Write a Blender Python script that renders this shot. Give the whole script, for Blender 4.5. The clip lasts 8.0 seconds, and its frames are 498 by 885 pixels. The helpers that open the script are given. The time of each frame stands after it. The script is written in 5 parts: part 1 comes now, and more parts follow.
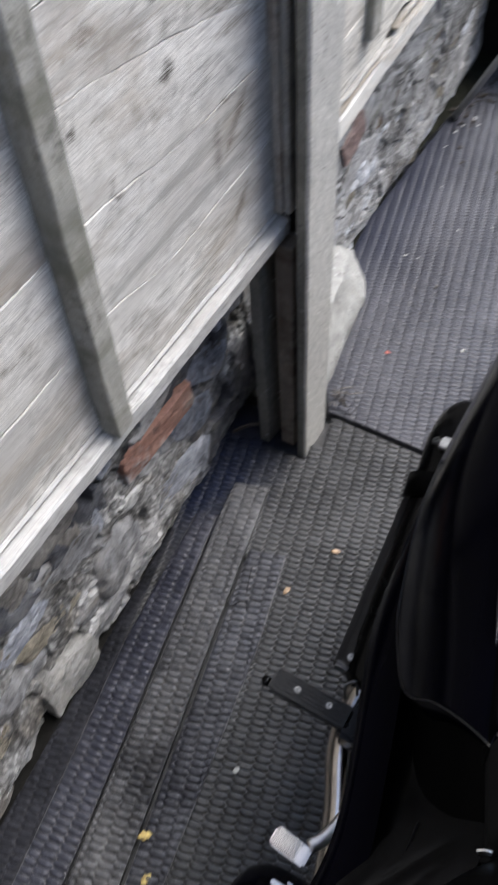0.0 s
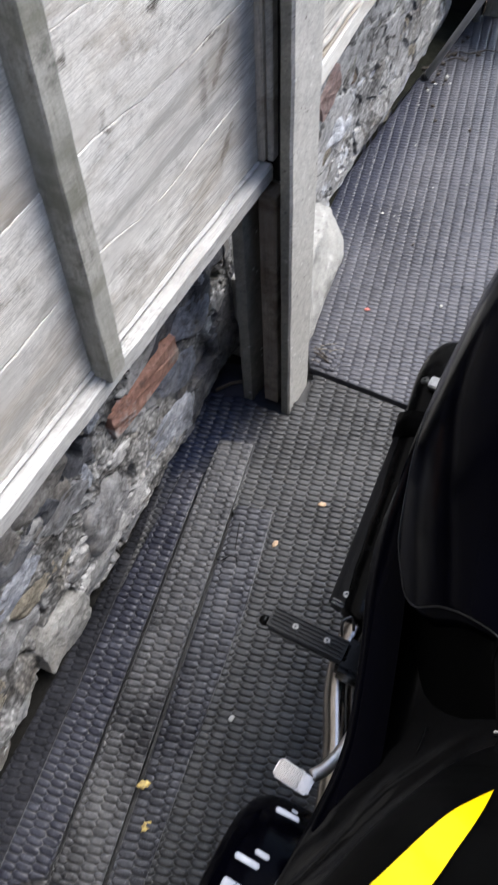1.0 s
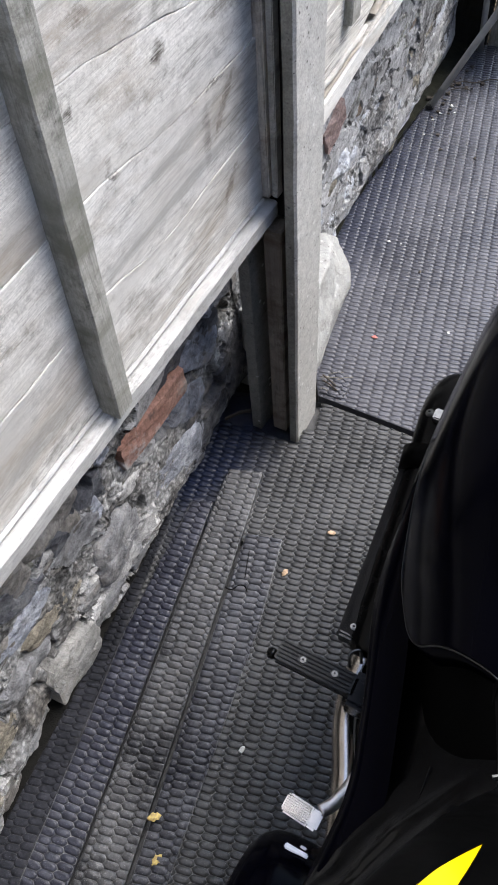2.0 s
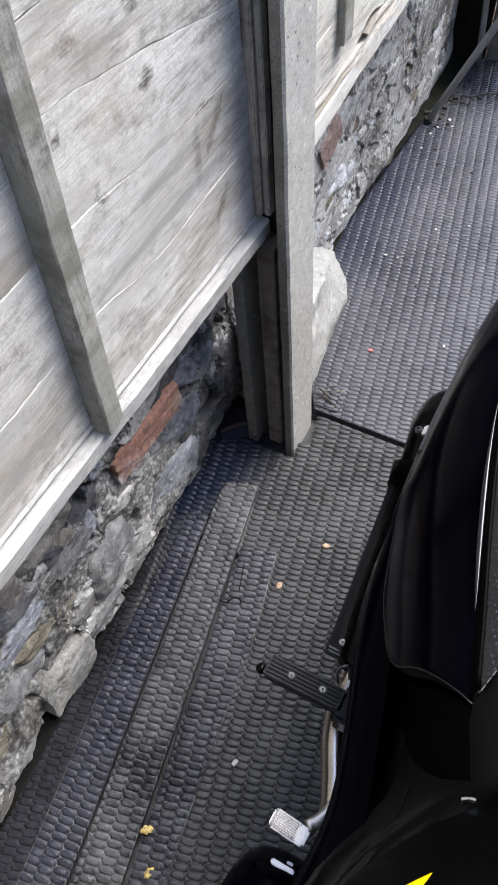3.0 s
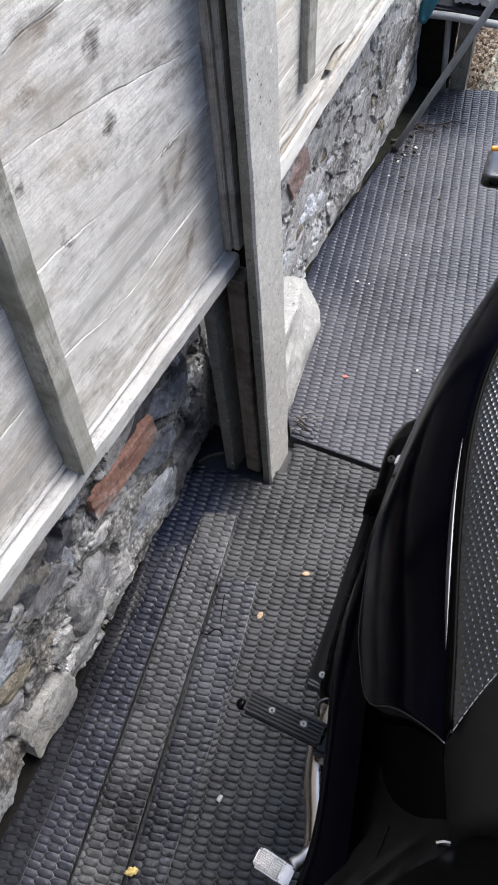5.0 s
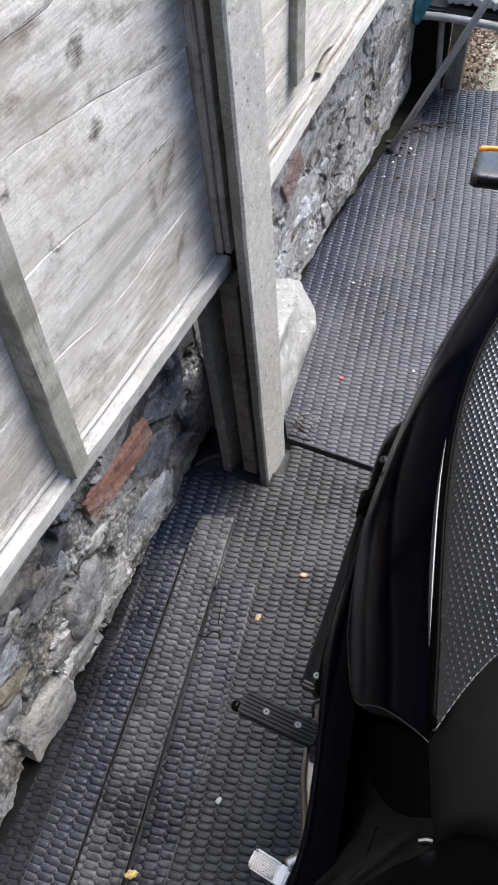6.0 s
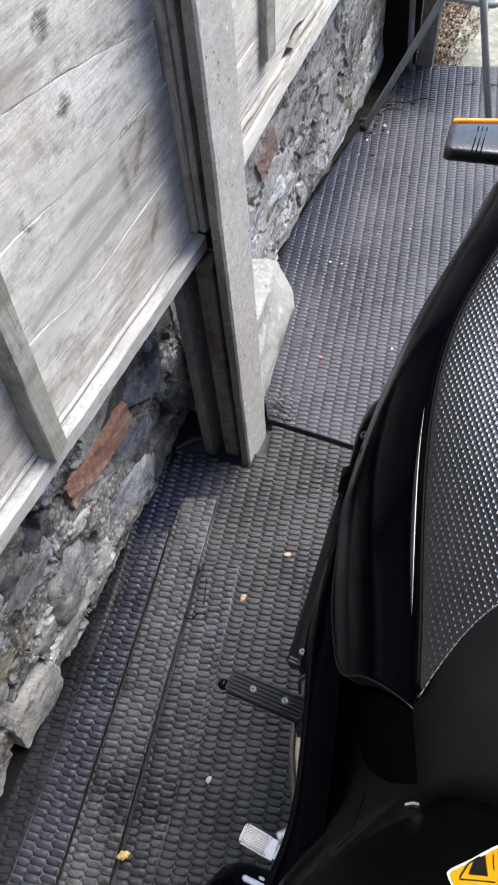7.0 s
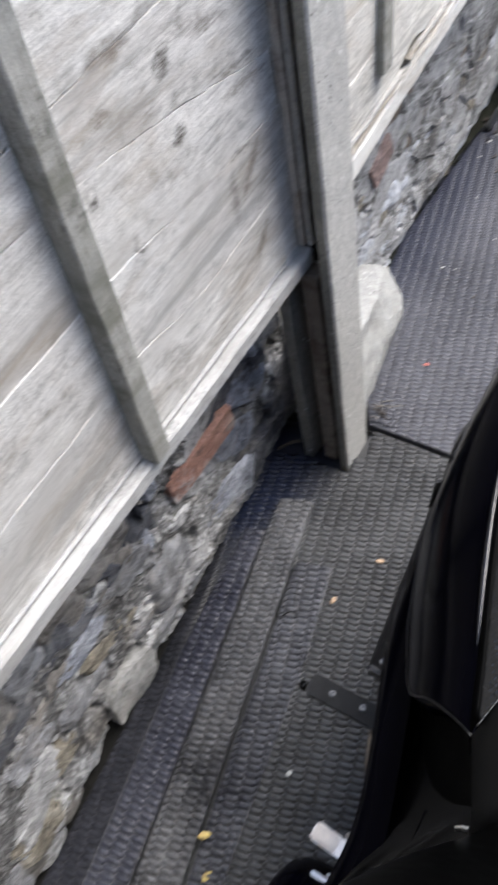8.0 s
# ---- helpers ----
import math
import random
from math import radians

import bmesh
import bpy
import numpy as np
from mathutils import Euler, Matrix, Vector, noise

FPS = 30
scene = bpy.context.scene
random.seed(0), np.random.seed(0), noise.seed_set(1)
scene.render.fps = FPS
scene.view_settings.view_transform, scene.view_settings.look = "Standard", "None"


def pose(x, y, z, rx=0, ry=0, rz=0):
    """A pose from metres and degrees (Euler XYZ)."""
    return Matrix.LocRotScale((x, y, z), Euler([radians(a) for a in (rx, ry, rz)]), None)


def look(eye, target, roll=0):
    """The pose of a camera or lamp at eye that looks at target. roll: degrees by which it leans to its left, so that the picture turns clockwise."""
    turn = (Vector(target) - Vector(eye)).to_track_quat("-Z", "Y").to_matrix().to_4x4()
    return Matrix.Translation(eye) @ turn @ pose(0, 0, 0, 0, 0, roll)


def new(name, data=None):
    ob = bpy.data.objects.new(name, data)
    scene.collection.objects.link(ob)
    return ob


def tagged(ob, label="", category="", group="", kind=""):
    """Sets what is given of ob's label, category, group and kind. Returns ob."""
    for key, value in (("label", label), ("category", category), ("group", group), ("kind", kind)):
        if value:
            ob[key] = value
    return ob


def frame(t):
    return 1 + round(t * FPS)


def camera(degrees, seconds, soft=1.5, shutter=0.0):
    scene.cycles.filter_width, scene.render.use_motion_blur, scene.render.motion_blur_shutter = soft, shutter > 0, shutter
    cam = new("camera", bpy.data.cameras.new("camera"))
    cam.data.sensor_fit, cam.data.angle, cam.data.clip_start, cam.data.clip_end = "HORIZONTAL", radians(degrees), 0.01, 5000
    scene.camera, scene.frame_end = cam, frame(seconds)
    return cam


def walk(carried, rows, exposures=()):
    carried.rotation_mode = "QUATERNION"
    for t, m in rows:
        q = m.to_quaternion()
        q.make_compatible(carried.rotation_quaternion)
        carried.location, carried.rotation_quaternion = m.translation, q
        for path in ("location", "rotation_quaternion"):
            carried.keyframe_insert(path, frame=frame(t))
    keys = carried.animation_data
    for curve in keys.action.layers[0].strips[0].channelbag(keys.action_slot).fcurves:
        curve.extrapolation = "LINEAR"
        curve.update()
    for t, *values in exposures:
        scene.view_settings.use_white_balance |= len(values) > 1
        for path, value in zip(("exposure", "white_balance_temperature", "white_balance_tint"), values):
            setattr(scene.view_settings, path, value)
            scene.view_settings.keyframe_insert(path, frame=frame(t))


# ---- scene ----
cam = camera(37.0, 8.0, soft=1.7, shutter=0.6)
PATH = [
    (0, (0.0476, 0.2993, 1.4580), (-0.5769, 1.1882, -0.2212), -5.99),
    (0.3, (0.0525, 0.2987, 1.4685), (-0.5249, 1.2911, -0.1691), -4.76),
    (0.5, (0.0478, 0.2929, 1.4613), (-0.5194, 1.3004, -0.1706), -4.42),
    (0.7, (0.0435, 0.2720, 1.4461), (-0.4899, 1.2256, -0.2290), -3.38),
    (1, (0.0439, 0.2453, 1.4373), (-0.4933, 1.1294, -0.2744), -4.23),
    (1.3, (0.0496, 0.2426, 1.4377), (-0.5298, 1.0681, -0.2894), -7.20),
    (1.5, (0.0534, 0.2534, 1.4452), (-0.5303, 1.0849, -0.2776), -8.60),
    (1.7, (0.0511, 0.2620, 1.4444), (-0.5483, 1.1131, -0.2634), -8.62),
    (2, (0.0495, 0.2584, 1.4564), (-0.5405, 1.1681, -0.2242), -6.15),
    (2.2, (0.0521, 0.2602, 1.4570), (-0.5347, 1.1713, -0.2239), -5.99),
    (3.3, (0.0676, 0.2751, 1.4741), (-0.5476, 1.2086, -0.1842), -6.30),
    (3.5, (0.0675, 0.2728, 1.4717), (-0.5402, 1.2219, -0.1806), -6.19),
    (4, (0.0666, 0.2726, 1.4721), (-0.5192, 1.2110, -0.1941), -6.01),
    (4.5, (0.0698, 0.2863, 1.4710), (-0.5131, 1.2417, -0.1865), -5.63),
    (4.7, (0.0676, 0.2881, 1.4782), (-0.5133, 1.2584, -0.1714), -5.56),
    (5.8, (0.0892, 0.2974, 1.4867), (-0.5221, 1.2835, -0.1424), -7.13),
    (6, (0.0878, 0.2959, 1.4850), (-0.5093, 1.2796, -0.1508), -6.89),
    (6.5, (0.0910, 0.2933, 1.4815), (-0.4674, 1.2977, -0.1554), -6.23),
    (6.8, (0.0875, 0.2891, 1.4810), (-0.4412, 1.2888, -0.1685), -5.47),
    (7, (0.0922, 0.2916, 1.4776), (-0.4491, 1.2647, -0.1837), -6.61),
    (7.3, (0.0882, 0.2868, 1.4710), (-0.4587, 1.2462, -0.1965), -6.12),
    (7.5, (0.0929, 0.2948, 1.4893), (-0.5284, 1.2496, -0.1546), -8.90),
    (7.7, (0.0992, 0.3002, 1.5046), (-0.5785, 1.2344, -0.1287), -10.18),
    (8, (0.1151, 0.3051, 1.5243), (-0.6766, 1.1247, -0.1193), -15.97),
]
walk(cam, [(t, look(eye, target, roll)) for t, eye, target, roll in PATH], [(0.0, 1.76), (0.5, 1.93), (1.0, 2.03), (7.5, 2.05), (8.0, 1.93)])

# ---- world and light ----
world = bpy.data.worlds.new("sky")
scene.world = world
world.use_nodes = True
wn = world.node_tree.nodes
sky = wn.new("ShaderNodeTexSky")
sky.sky_type = "NISHITA"
sky.sun_disc = False
SUN_EL, SUN_ROT = radians(59), radians(37)
sky.sun_elevation, sky.sun_rotation = SUN_EL, SUN_ROT
sky.air_density, sky.dust_density, sky.ozone_density = 1.0, 1.5, 1.0
world.node_tree.links.new(sky.outputs[0], wn["Background"].inputs[0])
wn["Background"].inputs[1].default_value = 0.15
sun = new("sun", bpy.data.lights.new("sun", "SUN"))
sun.data.energy, sun.data.angle, sun.data.color = 1.6, radians(41), (1.0, 0.965, 0.91)
sun.matrix_world = look((math.cos(SUN_EL) * math.sin(SUN_ROT), math.cos(SUN_EL) * math.cos(SUN_ROT), math.sin(SUN_EL)), (0, 0, 0))


# ---- materials ----
def mat_nodes(name, rough=0.6, metal=0.0, spec=0.5):
    m = bpy.data.materials.new(name)
    m.use_nodes = True
    n, l = m.node_tree.nodes, m.node_tree.links
    b = n["Principled BSDF"]
    b.inputs["Roughness"].default_value = rough
    b.inputs["Metallic"].default_value = metal
    b.inputs["Specular IOR Level"].default_value = spec
    return m, n, l, b


def mapped(n, l, scale=(1, 1, 1), rot=(0, 0, 0)):
    tc, mp = n.new("ShaderNodeTexCoord"), n.new("ShaderNodeMapping")
    mp.inputs["Scale"].default_value, mp.inputs["Rotation"].default_value = scale, rot
    l.new(tc.outputs["Object"], mp.inputs["Vector"])
    return mp.outputs[0]


def noise_of(n, l, vec, scale, detail=4, rough=0.55, distort=0.0):
    t = n.new("ShaderNodeTexNoise")
    t.inputs["Scale"].default_value, t.inputs["Detail"].default_value = scale, detail
    t.inputs["Roughness"].default_value, t.inputs["Distortion"].default_value = rough, distort
    l.new(vec, t.inputs["Vector"])
    return t.outputs[0]


def ramp(n, l, fac, stops):
    r = n.new("ShaderNodeValToRGB")
    els = r.color_ramp.elements
    while len(els) < len(stops):
        els.new(0.5)
    for e, (p, c) in zip(els, stops):
        e.position, e.color = p, (*c, 1) if len(c) == 3 else c
    l.new(fac, r.inputs[0])
    return r.outputs[0]


def mix(n, l, fac, a, b, mode="MIX"):
    x = n.new("ShaderNodeMix")
    x.data_type, x.blend_type = "RGBA", mode
    for sock, v in ((x.inputs[0], fac), (x.inputs[6], a), (x.inputs[7], b)):
        if isinstance(v, (int, float)):
            sock.default_value = v
        elif isinstance(v, tuple):
            sock.default_value = (*v, 1)
        else:
            l.new(v, sock)
    return x.outputs[2]


def bump(n, l, b, height, strength=0.3, dist=0.01):
    bp = n.new("ShaderNodeBump")
    bp.inputs["Strength"].default_value, bp.inputs["Distance"].default_value = strength, dist
    l.new(height, bp.inputs["Height"])
    l.new(bp.outputs[0], b.inputs["Normal"])


def g(v):
    return (v, v, v)


def wood(name, dark, light, stain, along="y", knots=False, warm=(0.25, 0.2, 0.16), marks=()):
    """Weathered timber: grain along one axis, soft stains, and knots or scars at given places of the boards."""
    m, n, l, b = mat_nodes(name, 0.85, spec=0.2)
    sc = {"y": (24, 3.0, 24), "z": (28, 28, 3.0)}[along]
    fine = {"y": (520, 16, 520), "z": (300, 300, 14)}[along]
    oi = n.new("ShaderNodeObjectInfo")
    tc = n.new("ShaderNodeTexCoord")
    add = n.new("ShaderNodeVectorMath")
    add.operation = "MULTIPLY_ADD"
    l.new(oi.outputs["Random"], add.inputs[0])
    add.inputs[1].default_value = (3.1, 7.3, 5.7)
    l.new(tc.outputs["Object"], add.inputs[2])

    def vec(s, rot=0.0):
        mp = n.new("ShaderNodeMapping")
        mp.inputs["Scale"].default_value = s
        mp.inputs["Rotation"].default_value = (rot, 0, 0)
        l.new(add.outputs[0], mp.inputs[0])
        return mp.outputs[0]

    g1 = noise_of(n, l, vec(sc), 1.0, 8, 0.72, 0.7)
    g2 = noise_of(n, l, vec(fine), 1.0, 6, 0.75, 0.5)
    blot = noise_of(n, l, vec((46, 34, 46)), 1.0, 10, 0.78, 0.2)
    speck = noise_of(n, l, vec((420, 330, 420)), 1.0, 4, 0.75)
    patch = noise_of(n, l, vec((3.2, 1.4, 4.2)), 1.6, 6, 0.65, 0.3)
    col = ramp(n, l, mix(n, l, 0.6, g1, blot), [(0.39, dark), (0.48, tuple((d + 2 * q) / 3 for d, q in zip(dark, light))), (0.6, light)])
    col = mix(n, l, 0.7, col, ramp(n, l, g2, [(0.36, g(0.55)), (0.5, g(1.0)), (0.64, g(1.16))]), "MULTIPLY")
    col = mix(n, l, 0.6, col, ramp(n, l, speck, [(0.34, g(0.6)), (0.5, g(1.0)), (0.66, g(1.2))]), "MULTIPLY")
    col = mix(n, l, ramp(n, l, patch, [(0.46, g(0.0)), (0.66, g(0.9))]), col, stain)
    brown = noise_of(n, l, vec((6, 2.2, 9)), 1.3, 6, 0.68, 0.3)
    col = mix(n, l, ramp(n, l, brown, [(0.5, g(0.0)), (0.66, g(0.85))]), col, warm)
    if knots:
        # saw lines a few degrees off the grain, strong in some places only
        saw = noise_of(n, l, vec((230, 22, 230), radians(6)), 1.0, 4, 0.6, 0.3)
        some = noise_of(n, l, vec((5, 3.5, 7)), 1.0, 3)
        col = mix(n, l, ramp(n, l, some, [(0.46, g(0.0)), (0.64, g(0.6))]), col, mix(n, l, 1.0, col, ramp(n, l, saw, [(0.36, g(0.62)), (0.5, g(0.98)), (0.62, g(1.16))]), "MULTIPLY"))
        grey = noise_of(n, l, vec((9, 1.6, 15)), 1.7, 7, 0.72, 0.5)
        col = mix(n, l, ramp(n, l, grey, [(0.53, g(0.0)), (0.64, g(0.6))]), col, tuple(0.75 * c for c in dark))
        crack = noise_of(n, l, vec((52, 2.3, 52)), 1.0, 3, 0.5, 0.8)
        line = ramp(n, l, crack, [(0.488, g(0.0)), (0.5, g(0.7)), (0.512, g(0.0))])
        col = mix(n, l, mix(n, l, 1.0, line, ramp(n, l, some, [(0.54, g(0.0)), (0.62, g(1.0))]), "MULTIPLY"), col, (0.15, 0.135, 0.12))
    blue = noise_of(n, l, vec((3, 1.5, 3)), 1.3, 3)
    col = mix(n, l, ramp(n, l, blue, [(0.54, g(0.0)), (0.72, g(0.14))]), col, (0.38, 0.41, 0.45))
    if marks:
        ragged = n.new("ShaderNodeTexNoise")
        ragged.inputs["Scale"].default_value, ragged.inputs["Detail"].default_value, ragged.inputs["Roughness"].default_value = 85, 8, 0.75
        l.new(tc.outputs["Object"], ragged.inputs["Vector"])
        wob = n.new("ShaderNodeVectorMath")
        wob.operation = "MULTIPLY_ADD"
        l.new(ragged.outputs["Color"], wob.inputs[0])
        wob.inputs[1].default_value = (0.0, 0.034, 0.03)
        l.new(tc.outputs["Object"], wob.inputs[2])
        for (y0, z0), (y1, z1), wide, strength, shade in marks:
            # an oval scar from one end to the other, broken up by the grain
            mp = n.new("ShaderNodeMapping")
            mp.vector_type = "TEXTURE"
            mp.inputs["Location"].default_value = (0, (y0 + y1) / 2 + 0.017, (z0 + z1) / 2 + 0.015)
            mp.inputs["Rotation"].default_value = (math.atan2(z1 - z0, y1 - y0), 0, 0)
            mp.inputs["Scale"].default_value = (1e3, 0.62 * math.hypot(y1 - y0, z1 - z0), wide)
            l.new(wob.outputs[0], mp.inputs[0])
            ln = n.new("ShaderNodeVectorMath")
            ln.operation = "LENGTH"
            l.new(mp.outputs[0], ln.inputs[0])
            fac = ramp(n, l, ln.outputs["Value"], [(0.0, g(strength)), (0.6, g(strength * 0.75)), (0.95, g(0.0))])
            fac = mix(n, l, 1.0, fac, ramp(n, l, mix(n, l, 0.5, blot, g2), [(0.42, g(1.2)), (0.56, g(0.3))]), "MULTIPLY")
            col = mix(n, l, fac, col, shade)
    l.new(col, b.inputs["Base Color"])
    h = mix(n, l, 0.5, g1, g2)
    bump(n, l, b, mix(n, l, 0.2, h, speck), 0.5, 0.004)
    return m


def stone_mat(name, stops, scale=1.0, rough=0.92, bumpy=0.8, lime=0.0, moss=0.0, pits=False, bed=1.0, crumb=0.0):
    m, n, l, b = mat_nodes(name, rough, spec=0.25)
    v = mapped(n, l, (1, 1 / bed, bed))
    big = noise_of(n, l, v, 9 * scale, 8, 0.7, 0.1)
    small = noise_of(n, l, v, 46 * scale, 6, 0.7)
    grit = noise_of(n, l, v, 260 * scale, 3, 0.7)
    col = ramp(n, l, big, stops)
    col = mix(n, l, 0.42 if pits else 0.8, col, ramp(n, l, small, [(0.3, g(0.45)), (0.5, g(0.95)), (0.7, g(1.35))]), "MULTIPLY")
    col = mix(n, l, 0.45 if pits else 0.5, col, ramp(n, l, grit, [(0.35, g(0.5)), (0.55, g(1.0)), (0.72, g(1.4))]), "MULTIPLY")
    if pits:
        for sc, shade in ((75, (0.09, 0.085, 0.08)), (150, (0.1, 0.095, 0.09)), (48, (0.68, 0.68, 0.66))):
            pv = n.new("ShaderNodeTexVoronoi")
            pv.inputs["Scale"].default_value = sc
            l.new(v, pv.inputs["Vector"])
            few = noise_of(n, l, v, sc * 0.4, 2)
            hole = ramp(n, l, pv.outputs["Distance"], [(0.13, g(0.9)), (0.2, g(0.0))])
            col = mix(n, l, mix(n, l, 1.0, hole, ramp(n, l, few, [(0.54, g(0.0)), (0.6, g(1.0))]), "MULTIPLY"), col, shade)
    if crumb:
        # broken crust: dark crevices and pale grains
        crust = noise_of(n, l, v, 40, 12, 0.88, 0.6)
        col = mix(n, l, crumb, col, mix(n, l, 1.0, col, ramp(n, l, crust, [(0.39, g(0.12)), (0.465, g(0.85)), (0.58, g(1.15)), (0.66, g(1.8))]), "MULTIPLY"))
        small = mix(n, l, 0.6, small, crust)
    if lime:
        w = noise_of(n, l, v, 8.5, 8, 0.72, 0.2)
        col = mix(n, l, ramp(n, l, w, [(0.5, g(0.0)), (0.62, g(lime))]), col, (0.52, 0.525, 0.53))
        w2 = noise_of(n, l, v, 10.5, 7, 0.7, 0.1)
        col = mix(n, l, ramp(n, l, w2, [(0.54, g(0.0)), (0.66, g(0.55))]), col, (0.3, 0.275, 0.245))
        w3 = noise_of(n, l, v, 16.0, 7, 0.72, 0.1)
        col = mix(n, l, ramp(n, l, w3, [(0.6, g(0.0)), (0.7, g(0.8))]), col, (0.06, 0.055, 0.055))
    if moss > 0.3:
        pv = n.new("ShaderNodeTexVoronoi")
        pv.inputs["Scale"].default_value = 105
        wob = n.new("ShaderNodeVectorMath")
        wob.operation = "MULTIPLY_ADD"
        wn_ = n.new("ShaderNodeTexNoise")
        wn_.inputs["Scale"].default_value = 60
        l.new(v, wn_.inputs["Vector"])
        l.new(wn_.outputs["Color"], wob.inputs[0])
        wob.inputs[1].default_value = (0.012, 0.012, 0.012)
        l.new(v, wob.inputs[2])
        l.new(wob.outputs[0], pv.inputs["Vector"])
        col = mix(n, l, 0.75, col, ramp(n, l, pv.outputs["Distance"], [(0.15, g(1.55)), (0.45, g(0.9)), (0.75, g(0.35))]), "MULTIPLY")
    if moss:
        w4 = noise_of(n, l, v, 6.2, 5, 0.65, 0.5)
        col = mix(n, l, ramp(n, l, w4, [(0.62, g(0.0)), (0.75, g(moss))]), col, (0.2, 0.22, 0.08))
    l.new(col, b.inputs["Base Color"])
    bump(n, l, b, mix(n, l, 0.5, small, grit), bumpy, 0.008)
    return m


def rubber(name, dark, dusty, amount=0.5, rough=0.55, shade_spot=None, dust=(), spec=0.42, shade_depth=0.92):
    """Moulded rubber with dust; optional ragged patches, each a middle, half widths and turn: painted shade, and dust
    as dried mud.
    """
    m, n, l, b = mat_nodes(name, rough, spec=spec)
    v = mapped(n, l)
    big = noise_of(n, l, v, 4.0, 6, 0.65, 0.4)
    mid = noise_of(n, l, v, 85, 8, 0.8)
    fine = noise_of(n, l, v, 420, 3, 0.7)
    f = mix(n, l, 0.5, big, mid)
    col = ramp(n, l, f, [(0.43, dark), (0.62, tuple(d + (q - d) * amount for d, q in zip(dark, dusty)))])
    speck = ramp(n, l, fine, [(0.6, g(0.0)), (0.7, g(0.7))])
    col = mix(n, l, speck, col, dusty)
    clump = noise_of(n, l, v, 30, 10, 0.82)
    col = mix(n, l, ramp(n, l, clump, [(0.57, g(0.0)), (0.65, g(amount))]), col, dusty)
    gloss = ramp(n, l, f, [(0.35, g(rough - 0.12)), (0.7, g(min(1, rough + 0.2)))])

    def patch(place):
        (x, y), (hx, hy), turn = place
        mp = n.new("ShaderNodeMapping")
        mp.vector_type = "TEXTURE"
        mp.inputs["Location"].default_value, mp.inputs["Rotation"].default_value, mp.inputs["Scale"].default_value = (x, y, 0), (0, 0, radians(turn)), (hx, hy, 1e3)
        l.new(v, mp.inputs[0])
        ln = n.new("ShaderNodeVectorMath")
        ln.operation = "LENGTH"
        l.new(mp.outputs[0], ln.inputs[0])
        return mix(n, l, 0.3, ln.outputs["Value"], noise_of(n, l, v, 16, 8, 0.7))

    for place in dust:
        fleck = ramp(n, l, mid, [(0.4, g(0.1)), (0.6, g(0.8))])
        col = mix(n, l, mix(n, l, 1.0, ramp(n, l, patch(place), [(0.35, g(1.0)), (0.86, g(0.0))]), fleck, "MULTIPLY"), col, tuple(0.28 * d for d in dusty))
    if shade_spot:
        # dark blue painted over the rubber as the shade of wall and fence
        shade_mask = ramp(n, l, patch(shade_spot), [(0.42, g(shade_depth)), (0.86, g(0.0))])
        col = mix(n, l, shade_mask, col, (0.004, 0.0085, 0.027))
        gloss = mix(n, l, shade_mask, gloss, g(0.4))
    l.new(col, b.inputs["Base Color"])
    l.new(gloss, b.inputs["Roughness"])
    bump(n, l, b, fine, 0.25, 0.002)
    return m


def plain(name, color, rough=0.5, metal=0.0, spec=0.5, coat=0.0, vary=0.15, scale=30, bumpy=0.0, colour2=None):
    m, n, l, b = mat_nodes(name, rough, metal, spec)
    v = mapped(n, l)
    t = noise_of(n, l, v, scale, 5, 0.6)
    lo = colour2 or tuple(c * (1 - vary) for c in color)
    hi = tuple(min(1, c * (1 + vary)) for c in color)
    l.new(ramp(n, l, t, [(0.35, lo), (0.65, hi)]), b.inputs["Base Color"])
    l.new(ramp(n, l, t, [(0.3, g(max(0.02, rough * 0.8))), (0.7, g(min(1, rough * 1.2)))]), b.inputs["Roughness"])
    b.inputs["Coat Weight"].default_value, b.inputs["Coat Roughness"].default_value = coat, 0.04
    if bumpy:
        bump(n, l, b, noise_of(n, l, v, scale * 12, 3, 0.6), bumpy, 0.002)
    return m


M = {}
BROWN, SOOT = (0.16, 0.135, 0.11), (0.09, 0.08, 0.07)
SCARS = [  # the two ends as (y, z), half width, strength, colour
    ((0.916, 1.020), (0.886, 1.006), 0.012, 1.0, SOOT), ((0.914, 1.120), (0.890, 1.084), 0.017, 1.0, SOOT), ((0.930, 1.117), (1.03, 1.088), 0.014, 0.7, BROWN),
    ((0.970, 1.034), (1.09, 1.016), 0.008, 0.75, SOOT), ((0.990, 1.001), (1.10, 0.985), 0.009, 0.8, BROWN), ((0.984, 0.917), (1.042, 0.916), 0.004, 1.0, SOOT),
    ((1.055, 0.908), (0.999, 0.843), 0.010, 0.95, BROWN), ((0.985, 0.904), (0.973, 0.810), 0.010, 0.6, SOOT), ((1.050, 0.777), (1.004, 0.724), 0.011, 0.75, BROWN),
    ((0.770, 0.943), (0.793, 0.931), 0.006, 1.0, SOOT), ((0.747, 1.041), (0.738, 1.027), 0.010, 1.0, SOOT), ((0.795, 1.155), (0.865, 1.150), 0.016, 0.8, BROWN),
    ((0.770, 1.105), (0.806, 1.107), 0.011, 0.6, BROWN), ((0.783, 0.962), (0.777, 0.938), 0.008, 0.6, BROWN), ((0.74, 0.775), (0.82, 0.70), 0.03, 0.4, BROWN),
]
M["plank"] = wood("weathered_plank", (0.33, 0.316, 0.29), (0.75, 0.733, 0.695), (0.48, 0.463, 0.43), knots=True, warm=(0.34, 0.295, 0.24), marks=SCARS)
M["plank_far"] = wood("pale_plank", (0.43, 0.41, 0.37), (0.75, 0.725, 0.67), (0.6, 0.575, 0.53), knots=True, warm=(0.42, 0.36, 0.28))
